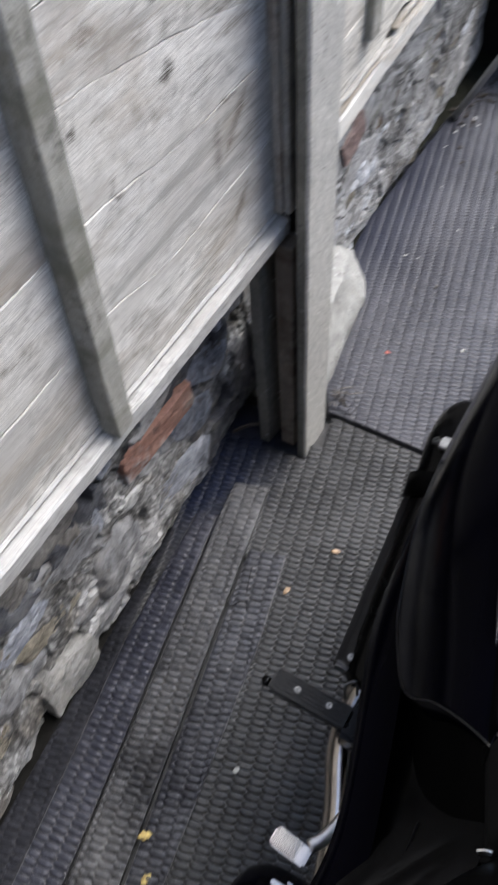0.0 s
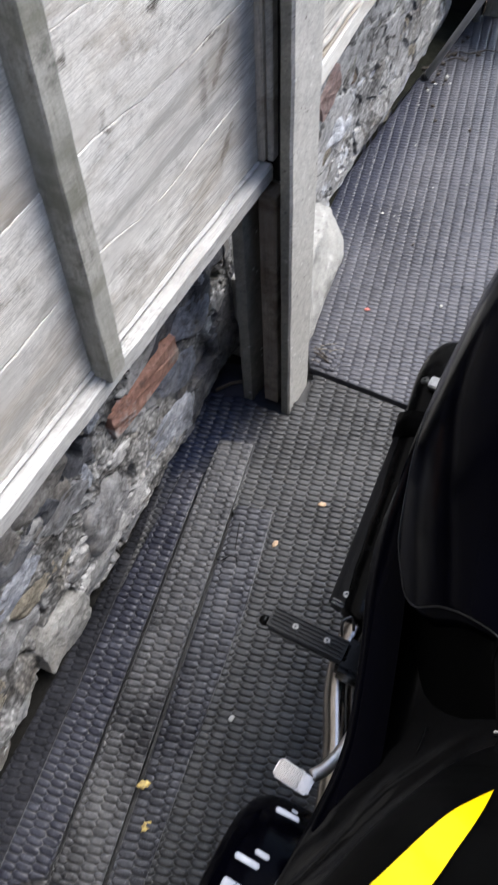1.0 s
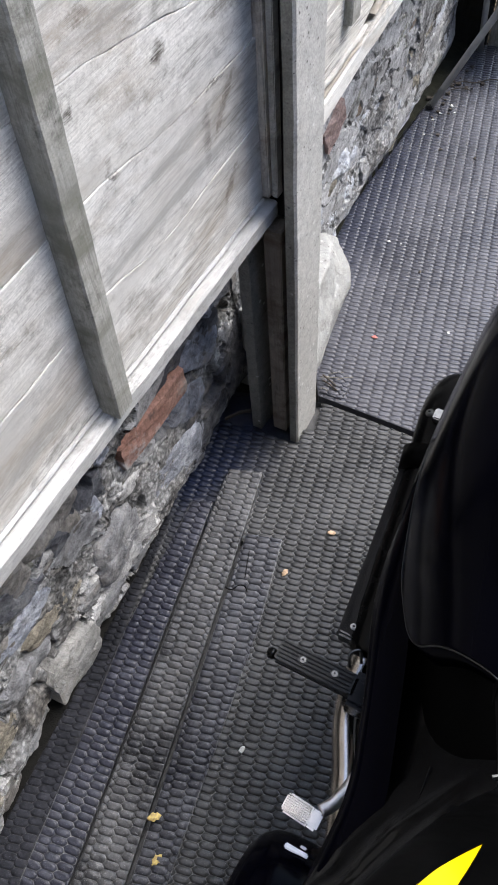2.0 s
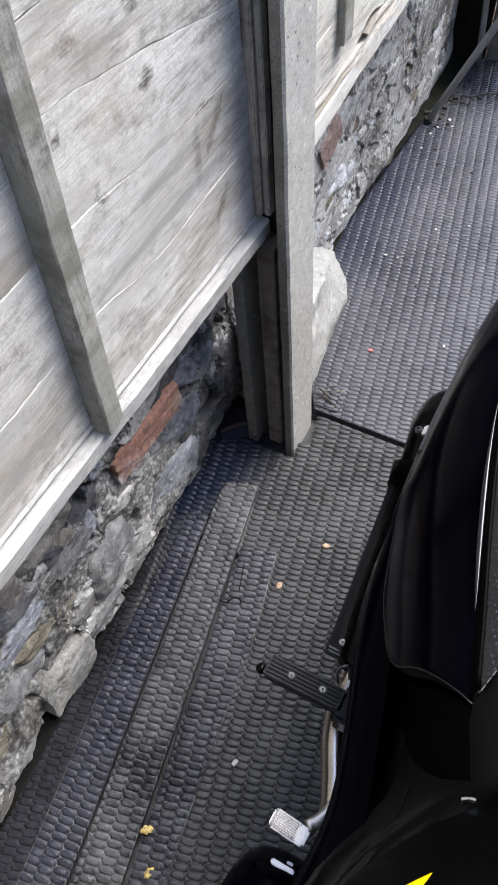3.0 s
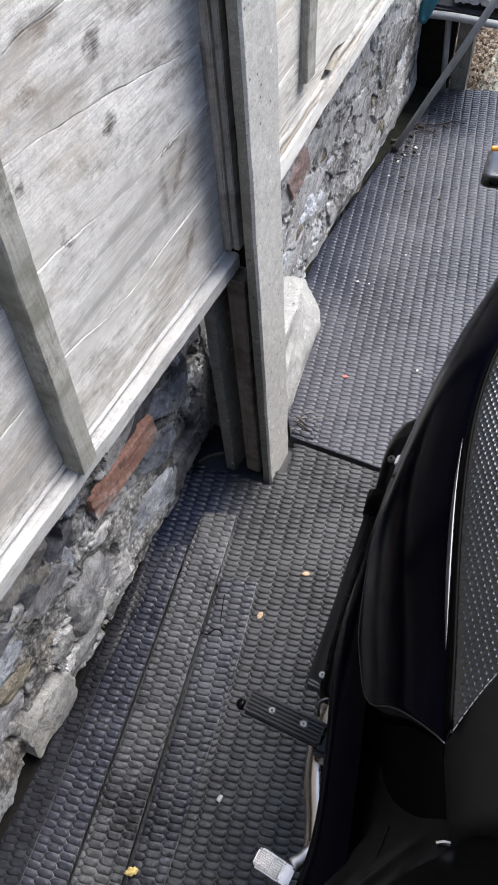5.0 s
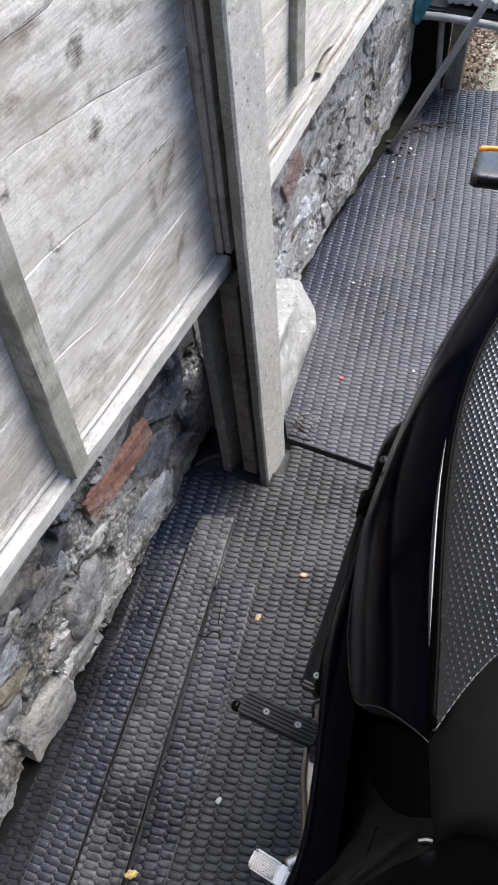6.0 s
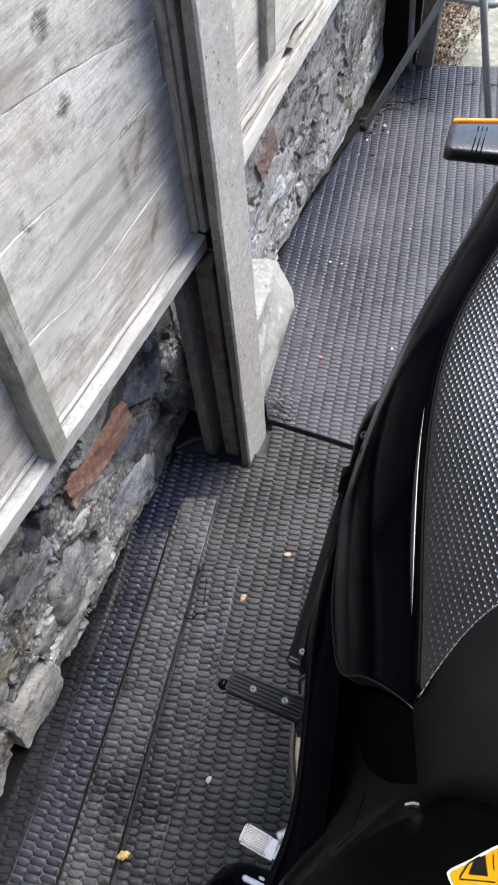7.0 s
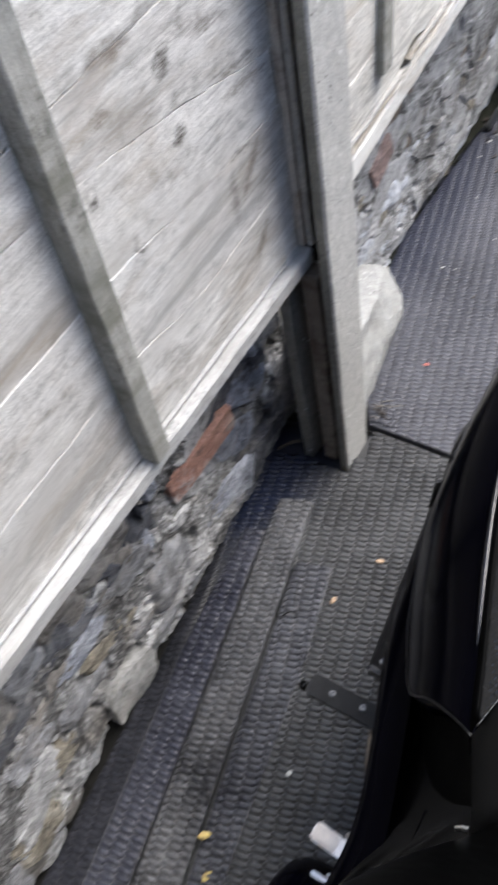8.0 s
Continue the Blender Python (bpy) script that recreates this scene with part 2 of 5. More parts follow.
M["batten"] = wood("grey_batten", (0.135, 0.135, 0.118), (0.40, 0.39, 0.36), (0.23, 0.23, 0.205), "z", warm=(0.16, 0.16, 0.13))
M["stile"] = wood("brown_stile", (0.32, 0.295, 0.26), (0.62, 0.575, 0.52), (0.45, 0.415, 0.37), "z", warm=(0.26, 0.2, 0.155))
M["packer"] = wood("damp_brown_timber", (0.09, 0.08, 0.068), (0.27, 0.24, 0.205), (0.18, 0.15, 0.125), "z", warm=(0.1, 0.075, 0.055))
M["rail"] = wood("pale_rail", (0.19, 0.188, 0.183), (0.53, 0.527, 0.515), (0.36, 0.356, 0.347), warm=(0.33, 0.32, 0.305))
M["rail_far"] = wood("bleached_rail", (0.48, 0.465, 0.435), (0.84, 0.825, 0.785), (0.7, 0.685, 0.65), warm=(0.52, 0.47, 0.4))
M["splinter"] = wood("split_timber", (0.07, 0.067, 0.06), (0.5, 0.485, 0.455), (0.32, 0.308, 0.285), warm=(0.2, 0.17, 0.13))
M["post"] = stone_mat("fence_post_concrete", [(0.3, (0.42, 0.412, 0.388)), (0.7, (0.5, 0.492, 0.468))], 1.2, 0.85, 0.2, pits=True)
M["post_algae_shade"] = stone_mat("algae_and_shade_concrete", [(0.3, (0.18, 0.175, 0.155)), (0.7, (0.31, 0.3, 0.268))], 1.2, 0.9, 0.3, pits=True)
M["lump"] = stone_mat("pale_concrete", [(0.3, (0.31, 0.31, 0.297)), (0.7, (0.47, 0.467, 0.45))], 1.4, 0.9, 0.9, pits=True)
M["mortar"] = stone_mat("rubble_mortar", [(0.36, (0.04, 0.039, 0.039)), (0.48, (0.185, 0.183, 0.182)), (0.62, (0.45, 0.45, 0.45))], 1.0, 0.95, 1.0, 0.7, 0.5)
M["stone"] = stone_mat("rubble_stone", [(0.32, (0.13, 0.128, 0.13)), (0.5, (0.245, 0.248, 0.262)), (0.68, (0.4, 0.403, 0.42))], 1.3, 0.9, 0.9, 0.5, bed=1.1, crumb=0.8)
M["stone_pale"] = stone_mat("limewashed_stone", [(0.32, (0.24, 0.24, 0.242)), (0.5, (0.41, 0.41, 0.412)), (0.66, (0.58, 0.58, 0.582))], 1.1, 0.92, 0.8, bed=1.1, crumb=0.8)
M["stone_lime"] = stone_mat("blue_limewashed_stone", [(0.32, (0.3, 0.315, 0.345)), (0.5, (0.47, 0.49, 0.53)), (0.66, (0.62, 0.64, 0.68))], 1.0, 0.92, 0.7, crumb=0.55)
M["stone_block"] = stone_mat("grey_block_stone", [(0.32, (0.2, 0.197, 0.19)), (0.5, (0.3, 0.296, 0.285)), (0.66, (0.42, 0.415, 0.4))], 1.3, 0.92, 0.8, 0.2, crumb=0.8)
M["stone_lilac"] = stone_mat("blue_white_stone", [(0.32, (0.17, 0.185, 0.22)), (0.5, (0.33, 0.35, 0.40)), (0.66, (0.5, 0.52, 0.57))], 1.2, 0.9, 0.8, bed=1.1, crumb=0.8)
M["stone_blue"] = stone_mat("blue_grey_stone", [(0.32, (0.09, 0.1, 0.13)), (0.5, (0.19, 0.21, 0.265)), (0.68, (0.36, 0.385, 0.45))], 1.3, 0.88, 0.9, 0.2, bed=1.1, crumb=0.8)
M["stone_brown"] = stone_mat("brown_stone", [(0.32, (0.12, 0.11, 0.1)), (0.5, (0.2, 0.188, 0.175)), (0.68, (0.3, 0.287, 0.27))], 1.2, 0.92, 0.6, 0.2, bed=1.1, crumb=0.5)
M["stone_rust"] = stone_mat("rusty_stone", [(0.32, (0.12, 0.095, 0.075)), (0.5, (0.21, 0.165, 0.13)), (0.68, (0.33, 0.29, 0.25))], 1.4, 0.92, 0.8, 0.2, bed=1.1, crumb=0.8)
M["stone_lichen"] = stone_mat("lichen_crusted_stone", [(0.32, (0.17, 0.15, 0.12)), (0.5, (0.32, 0.29, 0.235)), (0.68, (0.46, 0.43, 0.37))], 2.2, 0.95, 1.0, crumb=1.0)
M["stone_dark"] = stone_mat("dark_and_shaded_stone", [(0.3, (0.04, 0.042, 0.05)), (0.7, (0.14, 0.146, 0.168))], 1.3, 0.85, 0.9, 0.3, bed=1.1, crumb=0.8)
M["brick"] = stone_mat("red_brick", [(0.3, (0.30, 0.155, 0.12)), (0.7, (0.40, 0.245, 0.2))], 2.0, 0.95, 0.7, 0.8, crumb=0.45)
# where shade is painted into the mats along the wall
SHADE_CORNER, SHADE_FAR = ((-0.54, 1.0), (0.17, 0.30), 0), ((-0.555, 2.02), (0.16, 0.62), 3)
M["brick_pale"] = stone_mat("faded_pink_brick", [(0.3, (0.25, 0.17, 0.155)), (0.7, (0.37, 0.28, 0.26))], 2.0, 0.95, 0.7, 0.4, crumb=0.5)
M["mat_a"] = rubber("black_rubber", (0.0218, 0.0221, 0.0234), (0.162, 0.164, 0.17), 0.3, 0.42, SHADE_CORNER, (((-0.33, 0.83), (0.09, 0.1), 0),), 0.34)
M["mat_a_edge"] = rubber("rubber_groove_dust", (0.085, 0.085, 0.086), (0.34, 0.338, 0.335), 0.6, 0.8, SHADE_CORNER)
M["mat_strip"] = rubber("dusty_rubber", (0.0085, 0.0092, 0.0175), (0.19, 0.196, 0.235), 0.26, 0.36)
M["mat_strip_cut"] = rubber("worn_strip_rubber", (0.0105, 0.011, 0.017), (0.27, 0.275, 0.30), 0.3, 0.42, dust=(((-0.31, 0.76), (0.05, 0.1), 10), ((-0.26, 0.55), (0.04, 0.14), 10)))
M["mat_grit"] = rubber("gritty_rubber", (0.0075, 0.0078, 0.0105), (0.36, 0.36, 0.37), 0.3, 0.46, dust=(((-0.42, 0.94), (0.06, 0.08), 10), ((-0.325, 0.5), (0.05, 0.16), 10), ((-0.39, 0.72), (0.04, 0.12), 10)))
# wall strip's colour holds black dirt and the ledge's shadow
M["mat_wall"] = rubber("blue_black_shaded_rubber", (0.0035, 0.004, 0.006), (0.08, 0.082, 0.1), 0.3, 0.6)
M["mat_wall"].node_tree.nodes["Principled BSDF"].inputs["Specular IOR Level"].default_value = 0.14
M["mat_wall_edge"] = rubber("blue_black_shaded_groove", (0.012, 0.0122, 0.0145), (0.16, 0.16, 0.168), 0.3, 0.8)
M["mat_strip_edge"] = rubber("dusty_rubber_groove", (0.05, 0.05, 0.054), (0.38, 0.38, 0.38), 0.6, 0.8)
M["mat_b"] = rubber("grey_rubber", (0.028, 0.0286, 0.0375), (0.15, 0.151, 0.172), 0.4, 0.42, SHADE_FAR, shade_depth=0.6)
M["mat_b_edge"] = rubber("grey_rubber_groove", (0.036, 0.036, 0.041), (0.12, 0.12, 0.12), 0.4, 0.75, SHADE_FAR, shade_depth=0.6)
M["earth"] = stone_mat("dirty_concrete", [(0.3, (0.018, 0.017, 0.015)), (0.7, (0.07, 0.066, 0.056))], 0.8, 0.95, 0.9)
# almost black, the colour of the painted shadow at the wall foot
M["dirt"] = stone_mat("foot_shade_black", [(0.3, (0.003, 0.003, 0.0028)), (0.7, (0.014, 0.013, 0.011))], 1.5, 0.95, 1.0)
M["moss"] = stone_mat("mossy_dirt", [(0.3, (0.004, 0.0045, 0.003)), (0.6, (0.018, 0.019, 0.011)), (0.75, (0.08, 0.077, 0.055))], 2.0, 0.95, 1.0, 0.0, 0.25)
M["slab"] = stone_mat("yard_concrete", [(0.3, (0.26, 0.26, 0.215)), (0.7, (0.34, 0.34, 0.295))], 0.7, 0.95, 0.4, 0.0, 0.25)
M["gravel"] = stone_mat("gravel", [(0.3, (0.16, 0.13, 0.1)), (0.5, (0.3, 0.26, 0.22)), (0.7, (0.46, 0.43, 0.4))], 3.0, 0.95, 1.0)
gn, gl = M["gravel"].node_tree.nodes, M["gravel"].node_tree.links
gb = gn["Principled BSDF"]
geo = gn.new("ShaderNodeNewGeometry")
gl.new(mix(gn, gl, 0.9, gb.inputs["Base Color"].links[0].from_socket, ramp(gn, gl, geo.outputs["Random Per Island"], [(0.0, (0.35, 0.26, 0.2)), (0.4, (0.9, 0.75, 0.62)), (0.7, (1.1, 1.05, 1.0)), (1.0, (1.9, 1.85, 1.75))]), "MULTIPLY"), gb.inputs["Base Color"])
M["unseen_wall"] = stone_mat("unseen_wall_render", [(0.3, (0.13, 0.12, 0.11)), (0.7, (0.2, 0.19, 0.18))], 0.6, 0.95, 0.3)
M["gloss"] = plain("black_gloss_paint", (0.0007, 0.0007, 0.0021), 0.16, spec=0.022, vary=0.3, scale=4)
M["gloss_edge"] = plain("black_gloss_edge", (0.004, 0.004, 0.006), 0.16, coat=0.25, vary=0.2, scale=20)
M["tank"] = plain("matt_tank_black", (0.0008, 0.0008, 0.0008), 0.42, spec=0.03, vary=0.1, scale=30)
M["satin"] = plain("black_satin", (0.0008, 0.0008, 0.0008), 0.4, spec=0.025, vary=0.3, scale=60)
M["plastic"] = plain("black_plastic", (0.011, 0.011, 0.0115), 0.36, spec=0.6, vary=0.2, scale=90, bumpy=0.2)
M["pegrubber"] = plain("peg_rubber", (0.009, 0.009, 0.0095), 0.62, vary=0.3, scale=120, bumpy=0.3)
M["vinyl"] = plain("smooth_vinyl", (0.0038, 0.0038, 0.0037), 0.5, spec=0.11, vary=0.12, scale=25, bumpy=0.1)
M["grain"] = plain("grained_vinyl", (0.0014, 0.0014, 0.0016), 0.28, spec=0.72, coat=0.0, vary=0.12, scale=25)
M["chrome"] = plain("chrome", (0.72, 0.72, 0.71), 0.12, 1.0, vary=0.06, scale=12)
M["pipe"] = plain("heat_stained_steel", (0.5, 0.45, 0.4), 0.22, 1.0, vary=0.15, scale=12)
M["steel"] = plain("cast_alloy", (0.72, 0.675, 0.62), 0.42, 1.0, vary=0.12, scale=80, bumpy=0.1)
M["bar"] = plain("dull_alloy", (0.4, 0.39, 0.385), 0.32, 1.0, vary=0.15, scale=60)
M["bolt"] = plain("steel_bolt", (0.11, 0.11, 0.108), 0.34, 1.0, vary=0.15, scale=200)
M["blacksteel"] = plain("black_enamel", (0.0015, 0.0015, 0.0016), 0.25, spec=0.14, vary=0.3, scale=50)
M["yellow"] = plain("yellow_paint", (0.76, 0.53, 0.0), 0.3, coat=0.3, vary=0.03, scale=8)
M["badge_yellow"] = plain("badge_yellow", (0.5, 0.26, 0.004), 0.35, vary=0.05, scale=20)
M["badge_border"] = plain("badge_border", (0.7, 0.66, 0.55), 0.4, vary=0.05, scale=20)
M["badge_black"] = plain("badge_black", (0.006, 0.004, 0.002), 0.4, vary=0.1, scale=20)
m_, n_, l_, b_ = mat_nodes("perforated_black", 0.4, spec=0.35)
pv_ = n_.new("ShaderNodeTexVoronoi")
pv_.inputs["Scale"].default_value, pv_.inputs["Randomness"].default_value = 430, 0.15
l_.new(mapped(n_, l_), pv_.inputs["Vector"])
l_.new(ramp(n_, l_, pv_.outputs["Distance"], [(0.3, (0.001, 0.001, 0.001)), (0.38, (0.011, 0.011, 0.012))]), b_.inputs["Base Color"])
bump(n_, l_, b_, ramp(n_, l_, pv_.outputs["Distance"], [(0.28, g(0.0)), (0.4, g(1.0))]), 0.7, 0.002)
M["perforated"] = m_
M["cover"] = plain("creased_black_cover", (0.0009, 0.0009, 0.0011), 0.22, spec=0.27, vary=0.5, scale=60)
M["indicator"] = plain("satin_black_plastic", (0.006, 0.006, 0.0065), 0.3, spec=0.6, coat=0.2, vary=0.15, scale=90)
M["seam"] = plain("dull_panel_edge", (0.007, 0.007, 0.007), 0.35, spec=0.35, vary=0.2, scale=40)
M["thread"] = plain("grey_thread", (0.13, 0.13, 0.13), 0.8, vary=0.2, scale=300)
M["amber"] = plain("amber_lens", (0.85, 0.28, 0.01), 0.15, vary=0.08, scale=60)
M["tyre"] = plain("tyre_rubber", (0.018, 0.018, 0.018), 0.75, vary=0.2, scale=60)
M["tube"] = plain("grey_tube", (0.34, 0.35, 0.355), 0.4, 0.15, vary=0.12, scale=30)
M["fabric"] = plain("dark_fabric", (0.035, 0.035, 0.042), 0.9, vary=0.3, scale=80, bumpy=0.5)
M["fleece"] = plain("grey_fleece", (0.42, 0.42, 0.44), 0.95, vary=0.3, scale=110, bumpy=0.8)
M["teal"] = plain("teal_cloth", (0.03, 0.16, 0.2), 0.75, vary=0.3, scale=25, bumpy=0.4)
# near black, for surfaces that stand in for deep shade
M["shade_wood"] = wood("shade_black_wood", (0.006, 0.006, 0.006), (0.025, 0.025, 0.025), (0.015, 0.015, 0.015), "z", warm=(0.02, 0.017, 0.014))
M["leaf"] = plain("dry_leaf", (0.5, 0.4, 0.13), 0.7, vary=0.3, scale=200, colour2=(0.33, 0.22, 0.1))
M["leaf_brown"] = plain("faded_leaf", (0.44, 0.33, 0.22), 0.75, vary=0.3, scale=200, colour2=(0.3, 0.19, 0.12))
M["leaf_red"] = plain("red_petal", (0.42, 0.13, 0.11), 0.7, vary=0.3, scale=200)
M["chip"] = plain("white_chip", (0.42, 0.42, 0.4), 0.8, vary=0.2, scale=200)
M["straw"] = plain("bleached_straw", (0.22, 0.2, 0.16), 0.8, vary=0.4, scale=200)
M["twig"] = plain("twig", (0.045, 0.036, 0.028), 0.9, vary=0.4, scale=150)


# ---- mesh helpers ----
def smooth(me, on=True):
    me.polygons.foreach_set("use_smooth", [on] * len(me.polygons))


def mesh_ob(name, verts, faces, mats, parent=None, label="", idx=None, shade=False):
    me = bpy.data.meshes.new(name)
    me.from_pydata([tuple(v) for v in verts], [], faces)
    for mm in mats if isinstance(mats, (list, tuple)) else [mats]:
        me.materials.append(mm)
    if idx is not None:
        me.polygons.foreach_set("material_index", idx)
    smooth(me, shade)
    me.update()
    ob = new(name, me)
    if parent:
        ob.parent = parent
    if label:
        ob["label"] = label
    return ob


def part(name, bm, material, parent, label="", shade=False, kind=""):
    me = bpy.data.meshes.new(name)
    bmesh.ops.recalc_face_normals(bm, faces=bm.faces)
    bm.to_mesh(me)
    bm.free()
    me.materials.append(material)
    smooth(me, shade)
    ob = new(name, me)
    if parent:
        ob.parent = parent
    if label:
        ob["label"] = label
    if kind:
        ob["kind"] = kind
    return ob


def thing(name, label, category, group="", kind=""):
    e = new(name)
    e.empty_display_size = 0.05
    return tagged(e, label, category, group, kind)


def box(bm, x0, x1, y0, y1, z0, z1, bevel=0.0, m=None, seg=2):
    r = bmesh.ops.create_cube(bm, size=1.0)
    vs = r["verts"]
    for v in vs:
        v.co = Vector((x0 + (v.co.x + 0.5) * (x1 - x0), y0 + (v.co.y + 0.5) * (y1 - y0), z0 + (v.co.z + 0.5) * (z1 - z0)))
    if m is not None:
        bmesh.ops.transform(bm, matrix=m, verts=vs)
    if bevel:
        es = list({e for v in vs for e in v.link_edges})
        bmesh.ops.bevel(bm, geom=es, offset=bevel, segments=seg, affect="EDGES")
    return bm


def boxed(*a, **k):
    return box(bmesh.new(), *a, **k)


def smooth_path(pts, n=6):
    """Catmull-Rom through the points."""
    P = [Vector(p) for p in pts]
    if len(P) < 3:
        return P
    P = [2 * P[0] - P[1]] + P + [2 * P[-1] - P[-2]]
    out = []
    for i in range(1, len(P) - 2):
        a, b, c, d = P[i - 1 : i + 3]
        for k in range(n):
            t = k / n
            out.append(0.5 * ((2 * b) + (c - a) * t + (2 * a - 5 * b + 4 * c - d) * t * t + (3 * b - a - 3 * c + d) * t**3))
    out.append(P[-2])
    return out


def tube(pts, r, n=10, bm=None, flat=1.0, up=(0, 0, 1), caps=True):
    """A tube along points; r a number or one for each point; flat squeezes it along up."""
    bm = bm or bmesh.new()
    P = [Vector(p) for p in pts]
    R = r if isinstance(r, (list, tuple)) else [r] * len(P)
    rings = []
    for i, p in enumerate(P):
        d = (P[min(i + 1, len(P) - 1)] - P[max(i - 1, 0)]).normalized()
        u = Vector(up)
        if abs(d.dot(u)) > 0.95:
            u = Vector((1, 0, 0))
        s = d.cross(u).normalized()
        u = s.cross(d).normalized()
        rings.append([bm.verts.new(p + R[i] * (math.cos(a) * s + flat * math.sin(a) * u)) for a in (2 * math.pi * k / n for k in range(n))])
    for a, b in zip(rings, rings[1:]):
        for k in range(n):
            bm.faces.new((a[k], a[(k + 1) % n], b[(k + 1) % n], b[k]))
    if caps:
        bm.faces.new(rings[0][::-1])
        bm.faces.new(rings[-1])
    return bm


def loft(sections, closed=False, caps=False):
    """A skin over rows of points of one length."""
    bm = bmesh.new()
    rows = [[bm.verts.new(Vector(p)) for p in s] for s in sections]
    n = len(rows[0])
    for a, b in zip(rows, rows[1:]):
        for k in range(n if closed else n - 1):
            bm.faces.new((a[k], a[(k + 1) % n], b[(k + 1) % n], b[k]))
    if caps:
        bm.faces.new(rows[0][::-1])
        bm.faces.new(rows[-1])
    return bm


def cyl(bm, c, axis, r, h, n=16, bevel=0.0, r2=None):
    """A round bar with its middle at c along the axis."""
    q = Vector(axis).to_track_quat("Z", "Y").to_matrix().to_4x4()
    res = bmesh.ops.create_cone(bm, cap_ends=True, segments=n, radius1=r, radius2=r if r2 is None else r2, depth=h, matrix=Matrix.Translation(c) @ q)
    if bevel:
        es = [e for e in {e for v in res["verts"] for e in v.link_edges} if any(len(f.verts) > 4 for f in e.link_faces)]
        bmesh.ops.bevel(bm, geom=es, offset=bevel, segments=2, affect="EDGES")
    return bm


SOFT = np.linspace(-0.03, 0.03, 11)


def lerp_table(tab, t):
    """A value between the rows of a table whose first column rises."""
    a = np.array(tab, float)
    ts = t + SOFT
    return [float(np.interp(ts, a[:, 0], a[:, k]).mean()) for k in range(1, a.shape[1])]


def bolt(name, c, axis, r, parent, material=None, label=""):
    bm = cyl(bmesh.new(), c, axis, r, r * 0.9, 14, r * 0.25)
    a = Vector(axis).normalized()
    cyl(bm, Vector(c) + a * r * 0.35, axis, r * 0.5, r * 0.5, 6)
    if material is None:
        part("bolt_socket", cyl(bmesh.new(), Vector(c) + a * r * 0.62, axis, r * 0.34, r * 0.06, 6), M["satin"], parent)
    return part(name, bm, material or M["bolt"], parent, label)


# ---- ground ----
bm = bmesh.new()
for x0, x1, y0, y1 in ((-40, 40, -40, 2.84), (-40, -0.49, 2.84, 40), (-0.49, 40, 2.84, 40)):
    bmesh.ops.create_grid(bm, x_segments=1, y_segments=1, size=0.5, matrix=Matrix.Translation(((x0 + x1) / 2, (y0 + y1) / 2, -0.021)) @ Matrix.Diagonal((x1 - x0, y1 - y0, 1, 1)))
tagged(part("ground", bm, M["earth"], None, "dirty dark concrete ground under the rubber matting"), "dirty dark concrete ground under rubber matting", "ground", kind="structure")

bm = boxed(-0.40, 2.2, 2.87, 6.0, -0.05, -0.012, 0.006)
tagged(part("pavement", bm, M["slab"], None), "pale lichen-stained concrete yard slab beyond the matting", "pavement", kind="structure")

# loose gravel between the slab and the fence
rng = random.Random(5)
verts, faces = [], []
for k in range(4200):
    x, y, r = rng.uniform(-0.56, -0.33), rng.uniform(2.83, 3.7), 0.0025 + 0.007 * rng.random() ** 2
    if x > -0.395 and rng.random() > 0.35:
        continue
    z = -0.02 + r * 0.5 + (0.012 if x > -0.39 else 0.004)
    o = len(verts)
    ca, sa = math.cos(k * 2.4), math.sin(k * 2.4)
    dirs = ((ca, sa, 0.2), (-ca, -sa, -0.1), (-sa, ca, -0.2), (sa, -ca, 0.15), (0.2 * ca, 0.1, 0.7), (0, 0, -0.7))
    verts += [(x + dx * r * rng.uniform(0.6, 1.3), y + dy * r * rng.uniform(0.6, 1.3), z + dz * r) for dx, dy, dz in dirs]
    for a, b in ((0, 2), (2, 1), (1, 3), (3, 0)):
        faces += [(o + a, o + b, o + 4), (o + b, o + a, o + 5)]
tagged(mesh_ob("gravel", verts, faces, M["gravel"]), "loose brown and grey gravel with dead leaf litter", "gravel", kind="stuff")


# ---- rubber mats ----
def clip(poly, outline):
    """The part of a convex polygon inside a convex outline that runs anticlockwise."""
    for (ax, ay), (bx, by) in zip(outline, outline[1:] + outline[:1]):
        out = []
        side = [(bx - ax) * (py - ay) - (by - ay) * (px - ax) for px, py in poly]
        for i, p in enumerate(poly):
            q, s, t = poly[(i + 1) % len(poly)], side[i], side[(i + 1) % len(poly)]
            if s >= 0:
                out.append(p)
            if s * t < 0:
                f = s / (s - t)
                out.append((p[0] + f * (q[0] - p[0]), p[1] + f * (q[1] - p[1])))
        poly = out
        if len(poly) < 3:
            return []
    return poly


